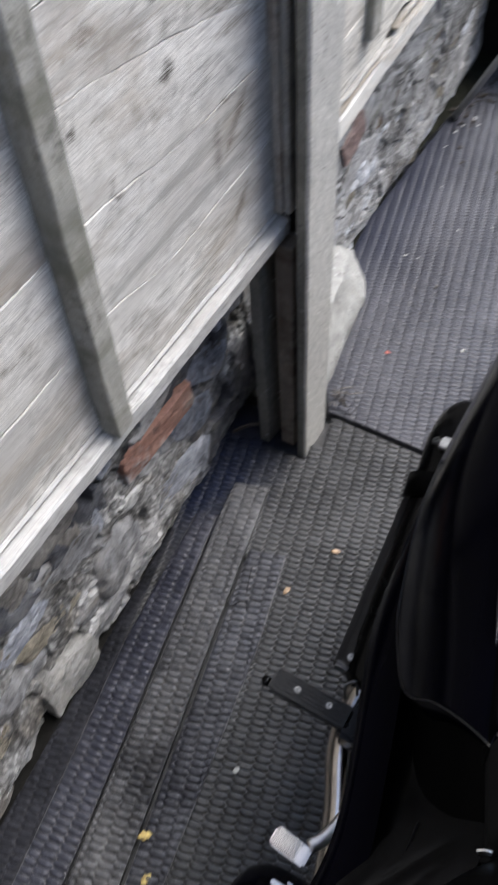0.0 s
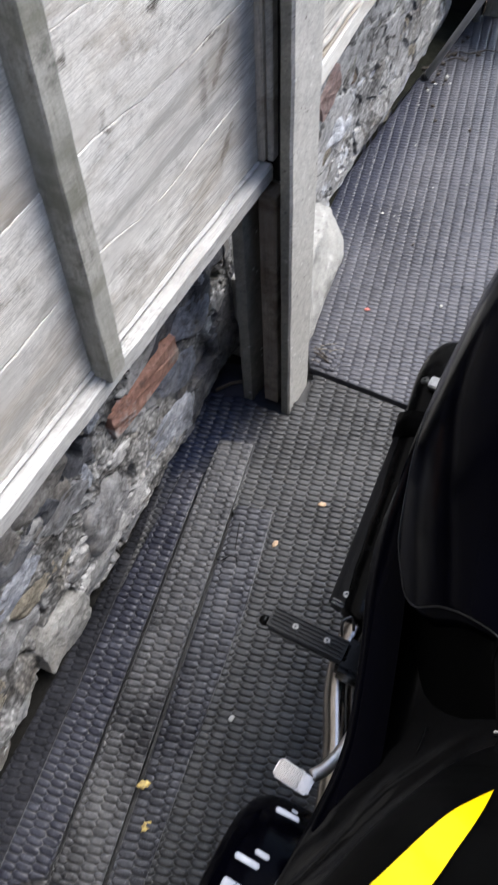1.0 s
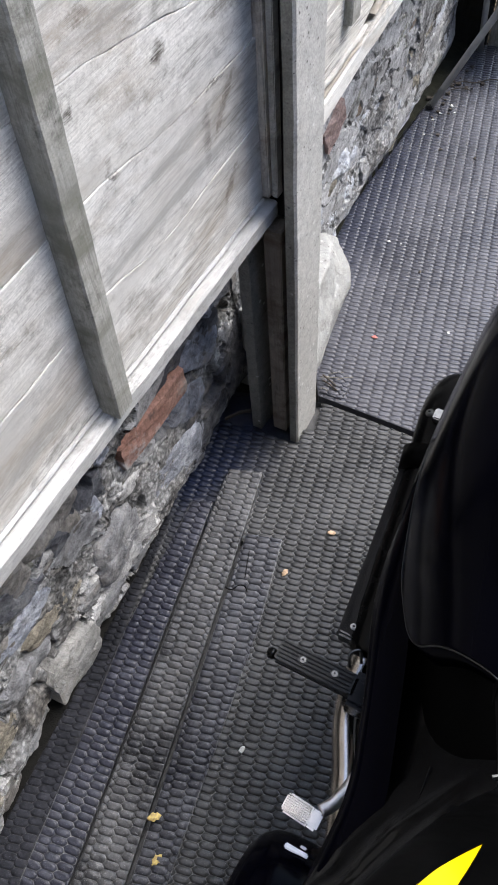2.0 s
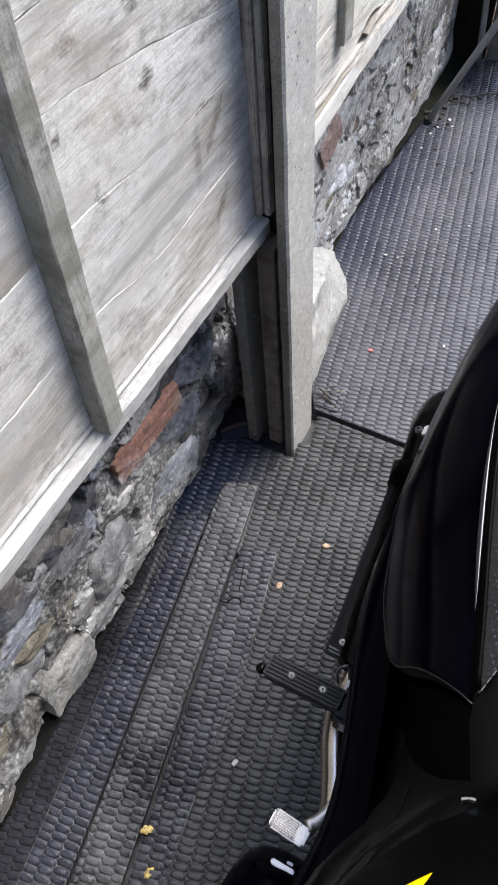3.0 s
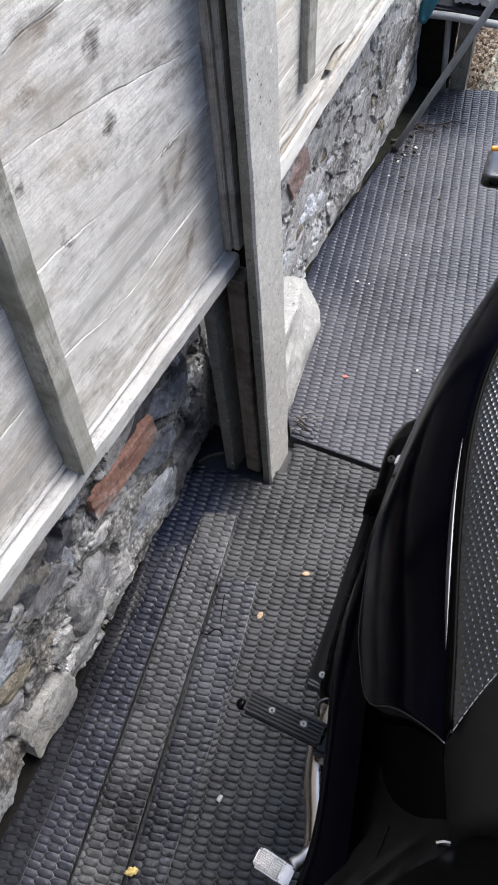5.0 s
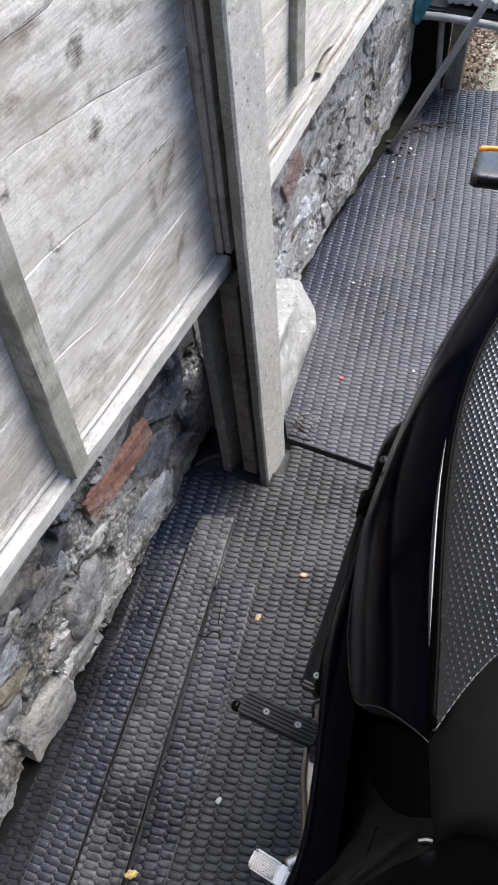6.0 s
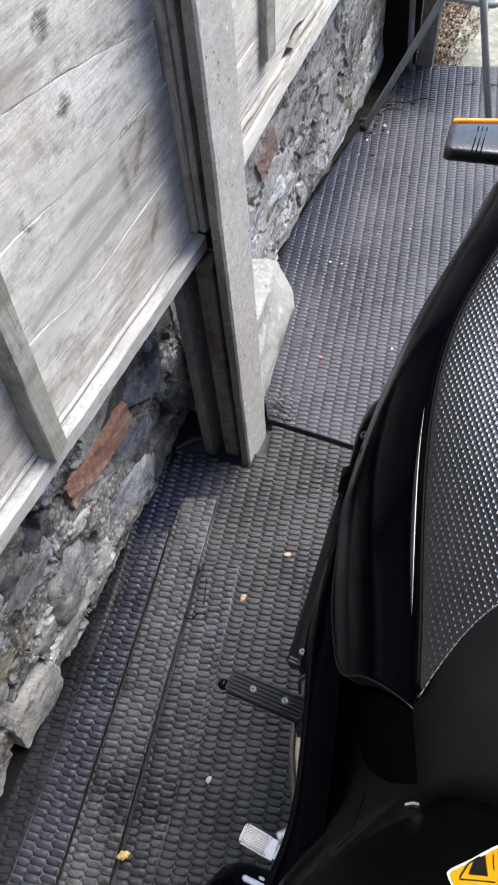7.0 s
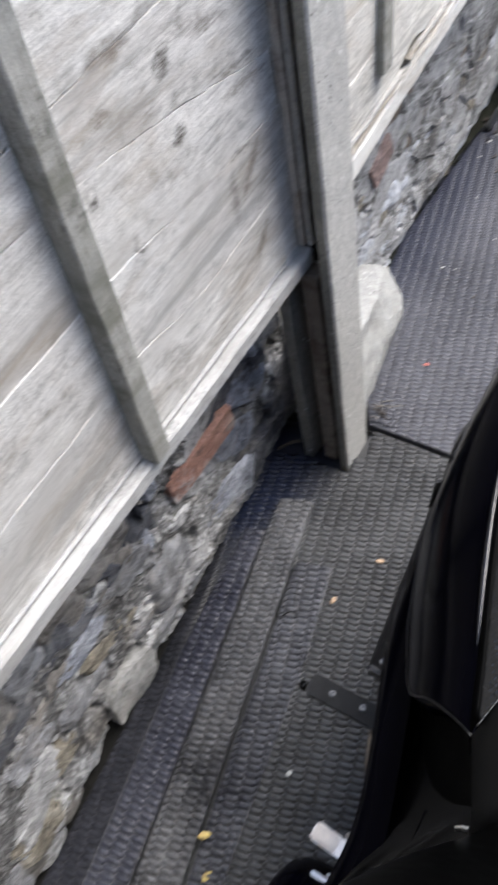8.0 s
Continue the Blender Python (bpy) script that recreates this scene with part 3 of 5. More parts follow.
def rubber_mat(name, outline, top, thick, turn, col, row, mats, label, hole=None, rise=0.004, wave=0.0, tilt=0.0):
    """A mat with a moulded top of long six-sided pads."""
    c, s = math.cos(radians(turn)), math.sin(radians(turn))
    xs, ys = [p[0] for p in outline], [p[1] for p in outline]
    cx, cy, reach = sum(xs) / len(xs), sum(ys) / len(ys), 0.75 * math.hypot(max(xs) - min(xs), max(ys) - min(ys))
    w1, w2, w3, hh = col * 0.62, col * 0.38, col * 0.53, row * 0.5
    cell = ((-w1, 0), (-w3, -hh * 0.6), (-w2, -hh), (w2, -hh), (w3, -hh * 0.6), (w1, 0), (w3, hh * 0.6), (w2, hh), (-w2, hh), (-w3, hh * 0.6))
    rnd = random.Random(len(name) + int(cx * 100))

    def lift(x, y):
        return wave * noise.noise((x * 5, y * 3, top * 40))

    V, F, I = [], [], []
    for i in range(-int(reach / col), int(reach / col) + 1):
        for j in range(-int(reach / row), int(reach / row) + 1):
            u, v = i * col, (j + 0.5 * (i % 2)) * row
            x, y = cx + c * u - s * v, cy + s * u + c * v
            if not (min(xs) - col < x < max(xs) + col and min(ys) - col < y < max(ys) + col):
                continue
            if hole and hole[0] < x < hole[1] and hole[2] < y < hole[3]:
                continue
            if hole and 0.11 < y < 0.82 and -0.385 - 0.14 * (y - 0.09) < x < -0.19 - 0.192 * (y - 0.09):  # no pads under the strips, so the gaps between them look shaded
                continue
            poly = clip([(x + c * a - s * b, y + s * a + c * b) for a, b in cell], outline)
            if len(poly) < 3:
                continue
            mx, my = sum(p[0] for p in poly) / len(poly), sum(p[1] for p in poly) / len(poly)
            if len(poly) < 6 and max(math.hypot(p[0] - mx, p[1] - my) for p in poly) < 0.006:
                continue
            n, o, r = len(poly), len(V), rise * rnd.uniform(0.8, 1.1)
            up, tip = lift(mx, my), tilt + rnd.uniform(-0.06, 0.06) * (3 if tilt else 1)
            for k, dz in ((1.0, -rise), (0.91, -rise * 0.9), (0.83, -rise * 0.2), (0.42, r - rise)):
                V += [(mx + k * (p[0] - mx), my + k * (p[1] - my), top + dz + up + tip * k * (p[1] - my)) for p in poly]
            for q in range(3):
                a, b = o + q * n, o + q * n + n
                F += [(a + k, a + (k + 1) % n, b + (k + 1) % n, b + k) for k in range(n)]
                I += [1 if q == 0 else 0] * n
            F.append(tuple(range(o + 3 * n, o + 4 * n)))
            I.append(0)
    n = len(outline)
    base = [(*p, top - thick) for p in outline] + [(*p, top - rise * 0.9) for p in outline]
    sides = [(k, (k + 1) % n, n + (k + 1) % n, n + k) for k in range(n)] + [tuple(range(n - 1, -1, -1))]
    ob = mesh_ob(name, base, sides, mats, idx=[0] * (n + 1))
    mesh_ob("moulded_tread", V, F, mats, ob, "raised six-sided tread", I, True)["kind"] = "stuff"
    return tagged(ob, label, "rubber mat", "rubber mats in the passage")


AB, SB, BB = [M["mat_a"], M["mat_a_edge"]], [M["mat_strip_cut"], M["mat_strip_edge"]], [M["mat_b"], M["mat_b_edge"]]
MAT_TURN = 12.0
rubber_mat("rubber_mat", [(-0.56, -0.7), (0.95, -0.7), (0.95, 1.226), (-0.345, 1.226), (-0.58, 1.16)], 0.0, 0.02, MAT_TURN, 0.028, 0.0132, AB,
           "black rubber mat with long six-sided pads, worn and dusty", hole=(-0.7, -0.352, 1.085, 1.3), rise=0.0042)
far_mat = rubber_mat("rubber_mat", [(-0.372, 1.236), (0.95, 1.24), (0.95, 3.1), (-0.2, 2.90), (-0.53, 2.81), (-0.545, 2.47), (-0.571, 2.16), (-0.578, 1.98), (-0.569, 1.87), (-0.53, 1.5)], 0.004, 0.024, 12.0, 0.0275, 0.0132, BB,
           "grey-black rubber mat with shallow tongue-shaped pads", rise=0.0022, wave=0.002)
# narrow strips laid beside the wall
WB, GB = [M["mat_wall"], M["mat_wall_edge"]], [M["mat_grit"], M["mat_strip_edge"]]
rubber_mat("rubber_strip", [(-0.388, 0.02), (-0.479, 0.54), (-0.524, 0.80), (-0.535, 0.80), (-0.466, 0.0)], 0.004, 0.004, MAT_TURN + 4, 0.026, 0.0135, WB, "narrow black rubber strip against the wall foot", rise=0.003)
rubber_mat("rubber_strip", [(-0.313, 0.08), (-0.458, 0.869), (-0.502, 0.855), (-0.476, 0.54), (-0.386, 0.02)], 0.014, 0.013, MAT_TURN - 2, 0.028, 0.0135, [M["mat_strip"], M["mat_strip_edge"]], "dusty blue-black rubber strip beside the wall", rise=0.0062, wave=0.005, tilt=0.2)
rubber_mat("rubber_strip", [(-0.221, 0.10), (-0.39, 0.978), (-0.462, 0.955), (-0.452, 0.88), (-0.304, 0.08)], 0.023, 0.022, MAT_TURN + 1, 0.027, 0.0135, GB, "pale dusty rubber strip with a worn cut end", rise=0.0062, wave=0.005, tilt=0.2)
rubber_strip_cut = rubber_mat("rubber_strip", [(-0.150, 0.05), (-0.237, 0.66), (-0.280, 0.855), (-0.356, 0.832), (-0.2125, 0.09)], 0.011, 0.010, MAT_TURN + 4, 0.028, 0.0135, SB, "dusty rubber strip with a curled cut corner", rise=0.0062, wave=0.005, tilt=0.2)

for pts in ([(-0.330, 0.80), (-0.318, 0.765), (-0.310, 0.742)], [(-0.342, 0.715), (-0.336, 0.706), (-0.322, 0.708), (-0.314, 0.722), (-0.302, 0.726), (-0.292, 0.718)]):
    part("cut_mark", tube(smooth_path([(*p, 0.0125) for p in pts]), 0.0011, 5), M["satin"], rubber_strip_cut, "dark knife cut")

for x, y, ln, turn in ((-0.262, 2.775, 0.010, 60), (-0.268, 2.765, 0.012, 20), (-0.215, 2.765, 0.016, 0), (-0.19, 2.785, 0.018, 5), (-0.196, 2.778, 0.008, 80)):
    part("mat_mark", boxed(-ln, ln, -0.002, 0.002, 0.0, 0.0015, m=pose(x, y, 0.0042, 0, 0, turn)), M["mat_wall"], far_mat, "dark moulded mark")


def dirt_bank(edge, back, y0, y1, low, top, rise, mat, label):
    """A low fill from the matting to the wall: near-black painted shade, farther off mossy dirt."""
    secs = []
    for k in range(141):
        y = y0 + (y1 - y0) * k / 140
        x = lerp_table(edge, y)[0] + 0.003 * noise.noise((y * 40, 1.1, 0.4))
        row = [(x, y, low)]
        for j in range(9):
            t = j / 8
            row.append((x + (back - x) * t, y, top + rise * min(1.0, 2 * t) + 0.35 * abs(rise) * noise.noise((y * 50, t * 5, 2.0)) + 0.3 * abs(rise) * noise.noise((y * 140, t * 14, 3.0))))
        secs.append(row + [(back, y, low)])
    return tagged(part("dirt_bank", loft(secs, True, True), mat, None), label, "dirt")


# near strip paints the shadow gap; the far one is mossy dirt
dirt_bank([(0.0, -0.468), (0.285, -0.484), (0.388, -0.494), (0.488, -0.502), (0.554, -0.509), (0.64, -0.519), (0.731, -0.529), (0.84, -0.54)], -0.64, -0.1, 0.80, -0.0038, 0.0012, 0.0006, M["dirt"], "near-black strip painting the shadow gap along the wall foot")
dirt_bank([(1.45, -0.523), (1.5, -0.530), (1.87, -0.569), (1.98, -0.578), (2.16, -0.571), (2.47, -0.545), (2.81, -0.53)], -0.66, 1.47, 2.81, -0.02, 0.0, 0.006, M["moss"], "dark mossy dirt between the mat and the wall")

# torn flap of mat beside the fence post
rubber_mat("mat_flap", [(-0.374, 1.245), (-0.318, 1.247), (-0.312, 1.278), (-0.345, 1.318), (-0.372, 1.318)], 0.0105, 0.006, 4.0, 0.0275, 0.0132, BB, "torn flap of grey rubber mat beside the fence post")

# ---- rubble wall ----
FOOT = [(-0.9, -0.42), (0.0, -0.452), (0.137, -0.463), (0.30, -0.486), (0.379, -0.507), (0.867, -0.520), (1.1, -0.54), (1.4, -0.550), (1.813, -0.558), (1.98, -0.563), (2.16, -0.558), (2.3, -0.565), (2.47, -0.566), (2.9, -0.585)]


def wall_x(y, z):
    base = lerp_table(FOOT, y)[0]
    top = -0.53 if y < 1.1 else -0.57
    return base + (top - base) * min(1, max(0, z / 0.5)) ** 1.2


def wall_stone(y, z):
    """Relief of the wall at a place, and which kind of stuff shows there."""
    p = Vector((y * 5.4 + z * 1.6, z * 9.0, 3.0))
    p += 0.5 * noise.noise_vector(p * 0.9) + 0.22 * noise.noise_vector(p * 2.7) + 0.07 * noise.noise_vector(p * 9.0)
    d, pts = noise.voronoi(p)
    joint = min(1.0, (d[1] - d[0]) / 0.13)
    pick = noise.cell(pts[0] * 7.7)
    bury = noise.noise(Vector((y * 5.3, z * 6.3, 8.8)))
    bare = min(1.0, max(0.0, (joint - 0.45 + 0.5 * bury + 0.3 * (pick - 0.4)) / 0.3))
    grit = noise.fractal(Vector((y * 60, z * 60, 4.2)), 0.6, 2.2, 3)
    lump = noise.noise(Vector((y * 24, z * 28, 6.1)))
    slope = noise.cell_vector(pts[0] * 3.3)
    face = 0.008 * (pick - 0.3) + 0.07 * ((slope.x - 0.5) * (p.x - pts[0].x) / 5.4 + (slope.y - 0.5) * (p.y - pts[0].y) / 9.0)
    face += 0.0018 * noise.noise(Vector((y * 30, z * 34, 5.1))) + 0.0010 * grit
    peb = noise.voronoi(Vector((y * 105, z * 105, 1.0)) + 0.5 * noise.noise_vector(Vector((y * 50, z * 50, 3.0))))[0][0]
    bed = -0.003 + 0.005 * lump + 0.0028 * grit + 0.0045 * (0.4 - peb)
    h = bed + (face - bed) * bare + 0.008 * noise.noise(Vector((y * 6, z * 6, 1.7)))
    # open pits between the stones
    pit = noise.noise(Vector((y * 13, z * 17, 2.6))) + 0.5 * noise.noise(Vector((y * 41, z * 41, 7.6)))
    h -= 0.026 * min(1.0, max(0.0, (pit - (0.56 if y < 1.2 else 0.78) + 0.3 * bare) / 0.12))
    # cracks that follow the stones
    run = noise.noise(Vector((y * 8.3, z * 9.7, 11.2)))
    h -= 0.017 * max(0.0, 1 - joint / 0.16) * min(1.0, max(0.0, (run + 0.1) / 0.15)) * (1.0 if y < 1.2 else 0.5)
    # a proud bottom course with a hollow under it
    ledge = 0.5 + 0.5 * noise.noise(Vector((y * 4.1, 0.3, 2.2)))
    low = 0.028 + 0.010 * noise.noise(Vector((y * 9, 1.3, 2.2)))
    if y > 1.15:
        h *= 1 - 0.5 * min(1.0, (y - 1.15) / 0.1)
    h += 0.016 * ledge * max(0.0, 1 - abs(z - 0.075) / 0.06)
    if y < 0.37 and z < 0.15:
        h -= 0.010 * min(1.0, (0.37 - y) / 0.01) * min(1.0, (0.15 - z + 0.03 * bury) / 0.03) if z < 0.15 + 0.03 * bury else 0.0
    if z < low:
        h -= 0.05 * min(1.0, (low - z) / 0.012)
    # band beside the post takes the dark stone to imitate its shade
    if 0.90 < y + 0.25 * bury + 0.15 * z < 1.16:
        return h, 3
    if y > 1.22 and bare > 0.5 and pick < 0.6:
        return h, 2
    kind = 0 if bare < 0.5 else 1 + int(noise.cell(pts[0] * 5.1 + Vector((3, 1, 2))) * 3.999)
    return h, kind


ny, nz = 1120, 236
V, F, I, kinds = [], [], [], []
for i in range(ny + 1):
    y = -0.15 + 2.87 * i / ny
    for j in range(nz + 1):
        z = -0.04 + 0.70 * j / nz
        h, kind = wall_stone(y, z)
        kinds.append(kind)
        V.append((wall_x(y, z) + h - (0.004 if y < 1.2 else 0.0), y + 0.003 * noise.noise((y * 30, z * 30, 9)), z))
for i in range(ny):
    for j in range(nz):
        a = i * (nz + 1) + j
        F.append((a, a + nz + 1, a + nz + 2, a + 1))
        I.append(kinds[a])
o = len(V)
V += [(-0.85, -0.15, -0.04), (-0.85, 2.72, -0.04), (-0.85, 2.72, 0.66), (-0.85, -0.15, 0.66)]
bot = [i * (nz + 1) for i in range(ny + 1)]
topv = [i * (nz + 1) + nz for i in range(ny + 1)]
F += [tuple([o, o + 1] + bot[::-1]), tuple([o + 3] + topv + [o + 2]), (o + 3, o + 2, o + 1, o), tuple([o + 1, o + 2] + list(range(ny * (nz + 1) + nz, ny * (nz + 1) - 1, -1))), tuple([o + 3, o] + list(range(0, nz + 1)))]
I += [0] * 5
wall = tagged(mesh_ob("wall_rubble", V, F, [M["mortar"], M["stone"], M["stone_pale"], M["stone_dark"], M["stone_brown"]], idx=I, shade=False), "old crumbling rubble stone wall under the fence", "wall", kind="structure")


def stone_mesh(name, sx, sy, sz, seed, flat=0.55, sub=3, amp=1.0):
    """A rough squared stone with chipped faces."""
    bm = bmesh.new()
    bmesh.ops.create_cube(bm, size=2.0)
    bmesh.ops.subdivide_edges(bm, edges=bm.edges, cuts=sub, use_grid_fill=True)
    for v in bm.verts:
        p = v.co.normalized() * 1.25
        q = v.co * flat + p * (1 - flat)
        k = 1 + amp * 0.22 * noise.noise(q * 1.3 + Vector((seed, 0, 0))) + 0.1 * noise.noise(q * 3.7 + Vector((0, seed, 0))) + 0.06 * noise.noise(q * 9 + Vector((0, 0, seed)))
        v.co = Vector((q.x * sx * k, q.y * sy * k, q.z * sz * k))
    return bm


def rubble_stone(y, z, hy, hz, tilt, mat, proud, seed, edge=0.012):
    """A rough-faced stone bedded in the wall: an uneven outline, a split face with small ledges and a worn rim."""
    rings, n = (0.0, 0.12, 0.24, 0.36, 0.48, 0.6, 0.7, 0.8, 0.87, 0.93, 0.97, 1.0, 1.03), 56
    ca, sa = math.cos(radians(tilt)), math.sin(radians(tilt))
    V, F = [], []
    lean_y, lean_z = 0.09 * noise.noise((seed, 1.7, 0.2)), 0.12 * noise.noise((seed, 5.7, 0.2))
    for q, r in enumerate(rings):
        for k in range(n):
            a = 2 * math.pi * k / n
            c, d = math.cos(a), math.sin(a)
            R = (abs(c) ** 3.4 + abs(d) ** 3.4) ** (-1 / 3.4)
            R *= 1 + 0.20 * noise.noise((c * 1.1, d * 1.1, seed)) + 0.09 * noise.noise((c * 3.1, d * 3.1, seed)) + 0.05 * noise.noise((c * 8, d * 8, seed))
            u, w = r * R * c * hy, r * R * d * hz
            py, pz = y + ca * u - sa * w, z + sa * u + ca * w
            sunk = 0.010 + 0.008 * noise.noise((py * 9, pz * 11, seed + 3.0))
            step = round(2.4 * noise.noise((py * 7, (pz - 0.3 * py) * 34, seed))) * 0.0013
            x = wall_x(py, pz) + proud - sunk + lean_y * u + lean_z * w + step + 0.005 * noise.noise((py * 19, pz * 26, seed)) + 0.0026 * noise.noise((py * 62, pz * 75, seed)) + 0.0016 * noise.noise((py * 150, pz * 160, seed))
            x -= edge * max(0.0, (r - 0.72) / 0.28) ** 2 + (0.035 if q == len(rings) - 1 else 0.0)
            V.append((x, py, pz))
    for q in range(len(rings) - 1):
        for k in range(n):
            a, b = q * n, q * n + n
            F.append((a + k, a + (k + 1) % n, b + (k + 1) % n, b + k) if q else (a, b + (k + 1) % n, b + k))
    return mesh_ob("stone", V, [f[::-1] for f in F], M[mat], wall)


rng = random.Random(11)
STONES = [  # y, z, half length, half height, tilt, kind, how proud
    (0.563, 0.43, 0.075, 0.058, -8, "stone_brown", 0.010), (0.548, 0.335, 0.062, 0.036, 18, "stone_brown", 0.006), (0.640, 0.310, 0.017, 0.042, 6, "stone_lilac", 0.003),
    (0.505, 0.345, 0.030, 0.026, 30, "stone_pale", 0.008), (0.645, 0.165, 0.072, 0.070, -15, "stone", 0.016), (0.855, 0.125, 0.128, 0.072, -16, "stone_lilac", 0.008),
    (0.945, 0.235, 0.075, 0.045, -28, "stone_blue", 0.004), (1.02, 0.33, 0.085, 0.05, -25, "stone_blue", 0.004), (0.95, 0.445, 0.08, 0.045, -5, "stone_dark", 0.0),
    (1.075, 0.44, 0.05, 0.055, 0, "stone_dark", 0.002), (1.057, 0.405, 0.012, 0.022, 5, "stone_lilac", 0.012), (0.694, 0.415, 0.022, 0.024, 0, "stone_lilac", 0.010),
    (0.73, 0.25, 0.05, 0.022, -20, "stone_pale", 0.004), (0.79, 0.275, 0.04, 0.02, -15, "stone", 0.002), (0.575, 0.068, 0.085, 0.030, -14, "stone_rust", 0.002), (0.43, 0.066, 0.068, 0.058, -10, "stone_block", 0.026),
    (0.47, 0.222, 0.085, 0.026, -8, "stone_lichen", 0.006), (0.545, 0.135, 0.055, 0.024, -18, "stone", 0.004), (0.36, 0.20, 0.075, 0.024, -16, "stone", 0.008),
    (0.42, 0.29, 0.075, 0.028, 10, "stone_lilac", 0.002), (0.33, 0.29, 0.07, 0.03, 4, "stone_brown", 0.002), (0.43, 0.395, 0.06, 0.04, 4, "stone_brown", 0.006),
    (0.33, 0.385, 0.05, 0.04, -10, "stone", 0.004), (0.40, 0.48, 0.08, 0.04, 0, "stone_dark", 0.004), (0.235, 0.27, 0.06, 0.035, -10, "stone", 0.006), (0.22, 0.40, 0.07, 0.05, 0, "stone_brown", 0.004),
    (0.25, 0.165, 0.055, 0.03, -14, "stone_lichen", 0.006), (0.14, 0.22, 0.05, 0.06, -6, "stone_pale", 0.004), (0.13, 0.10, 0.06, 0.045, -10, "stone_lichen", 0.008), (0.275, 0.07, 0.04, 0.055, 20, "stone", -0.002), (0.195, 0.055, 0.04, 0.045, -10, "stone_brown", 0.0), (0.11, 0.04, 0.045, 0.035, 5, "stone_pale", 0.002), (0.03, 0.09, 0.05, 0.06, -8, "stone", 0.0),
    (0.70, 0.055, 0.05, 0.032, -25, "stone_pale", 0.004), (1.09, 0.23, 0.03, 0.05, 20, "stone_pale", 0.000), (1.11, 0.12, 0.03, 0.04, -20, "stone_dark", 0.006), (1.12, 0.34, 0.025, 0.045, 10, "stone_lichen", 0.0),
]
for k, (y, z, hy, hz, tilt, kind, proud) in enumerate(STONES):
    rubble_stone(y, z, hy, hz, tilt, kind, proud, 3.1 * k + 0.7, 0.004 if kind == "stone_block" else 0.012)
# flatter coursed rubble beyond the post
for row in range(9):
    z, y = 0.04 + 0.068 * row, 1.30 + 0.05 * (row % 3)
    while y < 2.6:
        hy, hz = rng.uniform(0.03, 0.085), rng.uniform(0.022, 0.042)
        kind = rng.choice(("stone_lime", "stone_lime", "stone_lime", "stone_lime", "stone_pale", "stone_lichen") if z < 0.3 else ("stone_pale", "stone_lilac", "stone_dark", "stone_lime", "stone_rust", "stone_lichen"))
        if not (1.63 < y + hy < 1.80 and 0.31 < z < 0.43):
            rubble_stone(y + hy, z + rng.uniform(-0.012, 0.012), hy, hz, rng.uniform(-14, 10), kind, rng.uniform(0.001, 0.010), 40 + 2.3 * row + 17 * y, 0.008)
        y += 2 * hy + rng.uniform(0.0, 0.03)
# the one red brick, and a second beyond the post
for y, z, ln, tilt in ((0.835, 0.336, 0.108, -3), (1.72, 0.368, 0.055, 20)):
    bm = bmesh.new()
    bmesh.ops.create_cube(bm, size=2.0)
    bmesh.ops.subdivide_edges(bm, edges=bm.edges, cuts=7, use_grid_fill=True)
    for v in bm.verts:
        q = v.co * 0.88 + v.co.normalized() * 0.16
        v.co = Vector((q.x * 0.03, q.y * ln, q.z * 0.033)) + 0.004 * noise.noise_vector(q * 2.2 + Vector((y, 0, 0))) + 0.002 * noise.noise_vector(q * 5)
    bmesh.ops.transform(bm, matrix=pose(wall_x(y, z) - (0.026 if y < 1.2 else 0.022), y, z, tilt, 0, 0), verts=bm.verts)
    part("brick", bm, M["brick"] if y < 1.2 else M["brick_pale"], wall, "chipped red brick" if y < 1.2 else "faded pink brick")

# ---- concrete fence post ----
PX0, PX1, PY0, PY1 = -0.485, -0.364, 1.104, 1.205
post = thing("fence_post", "tall grey slotted concrete fence post, pitted and worn", "fence post")
prof = [(PX0 + 0.003, PY0), (PX0 + 0.026, PY0), (PX0 + 0.030, PY0 + 0.056), (PX1 - 0.026, PY0 + 0.056), (PX1 - 0.020, PY0), (PX1 - 0.004, PY0), (PX1, PY0 + 0.004),
        (PX1, PY1 - 0.004), (PX1 - 0.004, PY1), (PX1 - 0.022, PY1), (PX1 - 0.027, PY1 - 0.03), (PX0 + 0.032, PY1 - 0.03), (PX0 + 0.028, PY1), (PX0 + 0.003, PY1)]
secs = []
for k in range(0, 321):
    z = -0.04 + 1.9 * k / 320
    chip_x = 0.001 * max(0.0, noise.noise((z * 21, 3.1, 0.7)) - 0.15) + 0.0010 * max(0.0, noise.noise((z * 75, 5.1, 0.7)))
    secs.append([(x - (chip_x if x > PX1 - 0.0045 and y < PY0 + 0.005 else 0) + 0.0012 * noise.noise((x * 30, y * 30, z * 9)) + 0.0003 * noise.noise((x * 90, y * 90, z * 70)), y + 0.0012 * noise.noise((x * 30, z * 9, y * 30 + 5)) + 0.0003 * noise.noise((x * 90, z * 80, y * 90 + 5)), z) for x, y in prof])
bm = loft(secs, True, True)
# slot and front flange: algae tint and painted shade in one colour
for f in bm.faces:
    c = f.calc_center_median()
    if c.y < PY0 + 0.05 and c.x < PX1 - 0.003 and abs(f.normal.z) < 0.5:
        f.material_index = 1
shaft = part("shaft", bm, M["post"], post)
shaft.data.materials.append(M["post_algae_shade"])
# added black strip that paints the slot's shadow
part("slot_strip", boxed(-0.452, -0.396, 1.1475, 1.159, 0.60, 1.76, 0.002), M["shade_wood"], post, "black strip painting the shadow deep in the slot")
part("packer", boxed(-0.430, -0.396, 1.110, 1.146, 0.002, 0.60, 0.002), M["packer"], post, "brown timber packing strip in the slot")


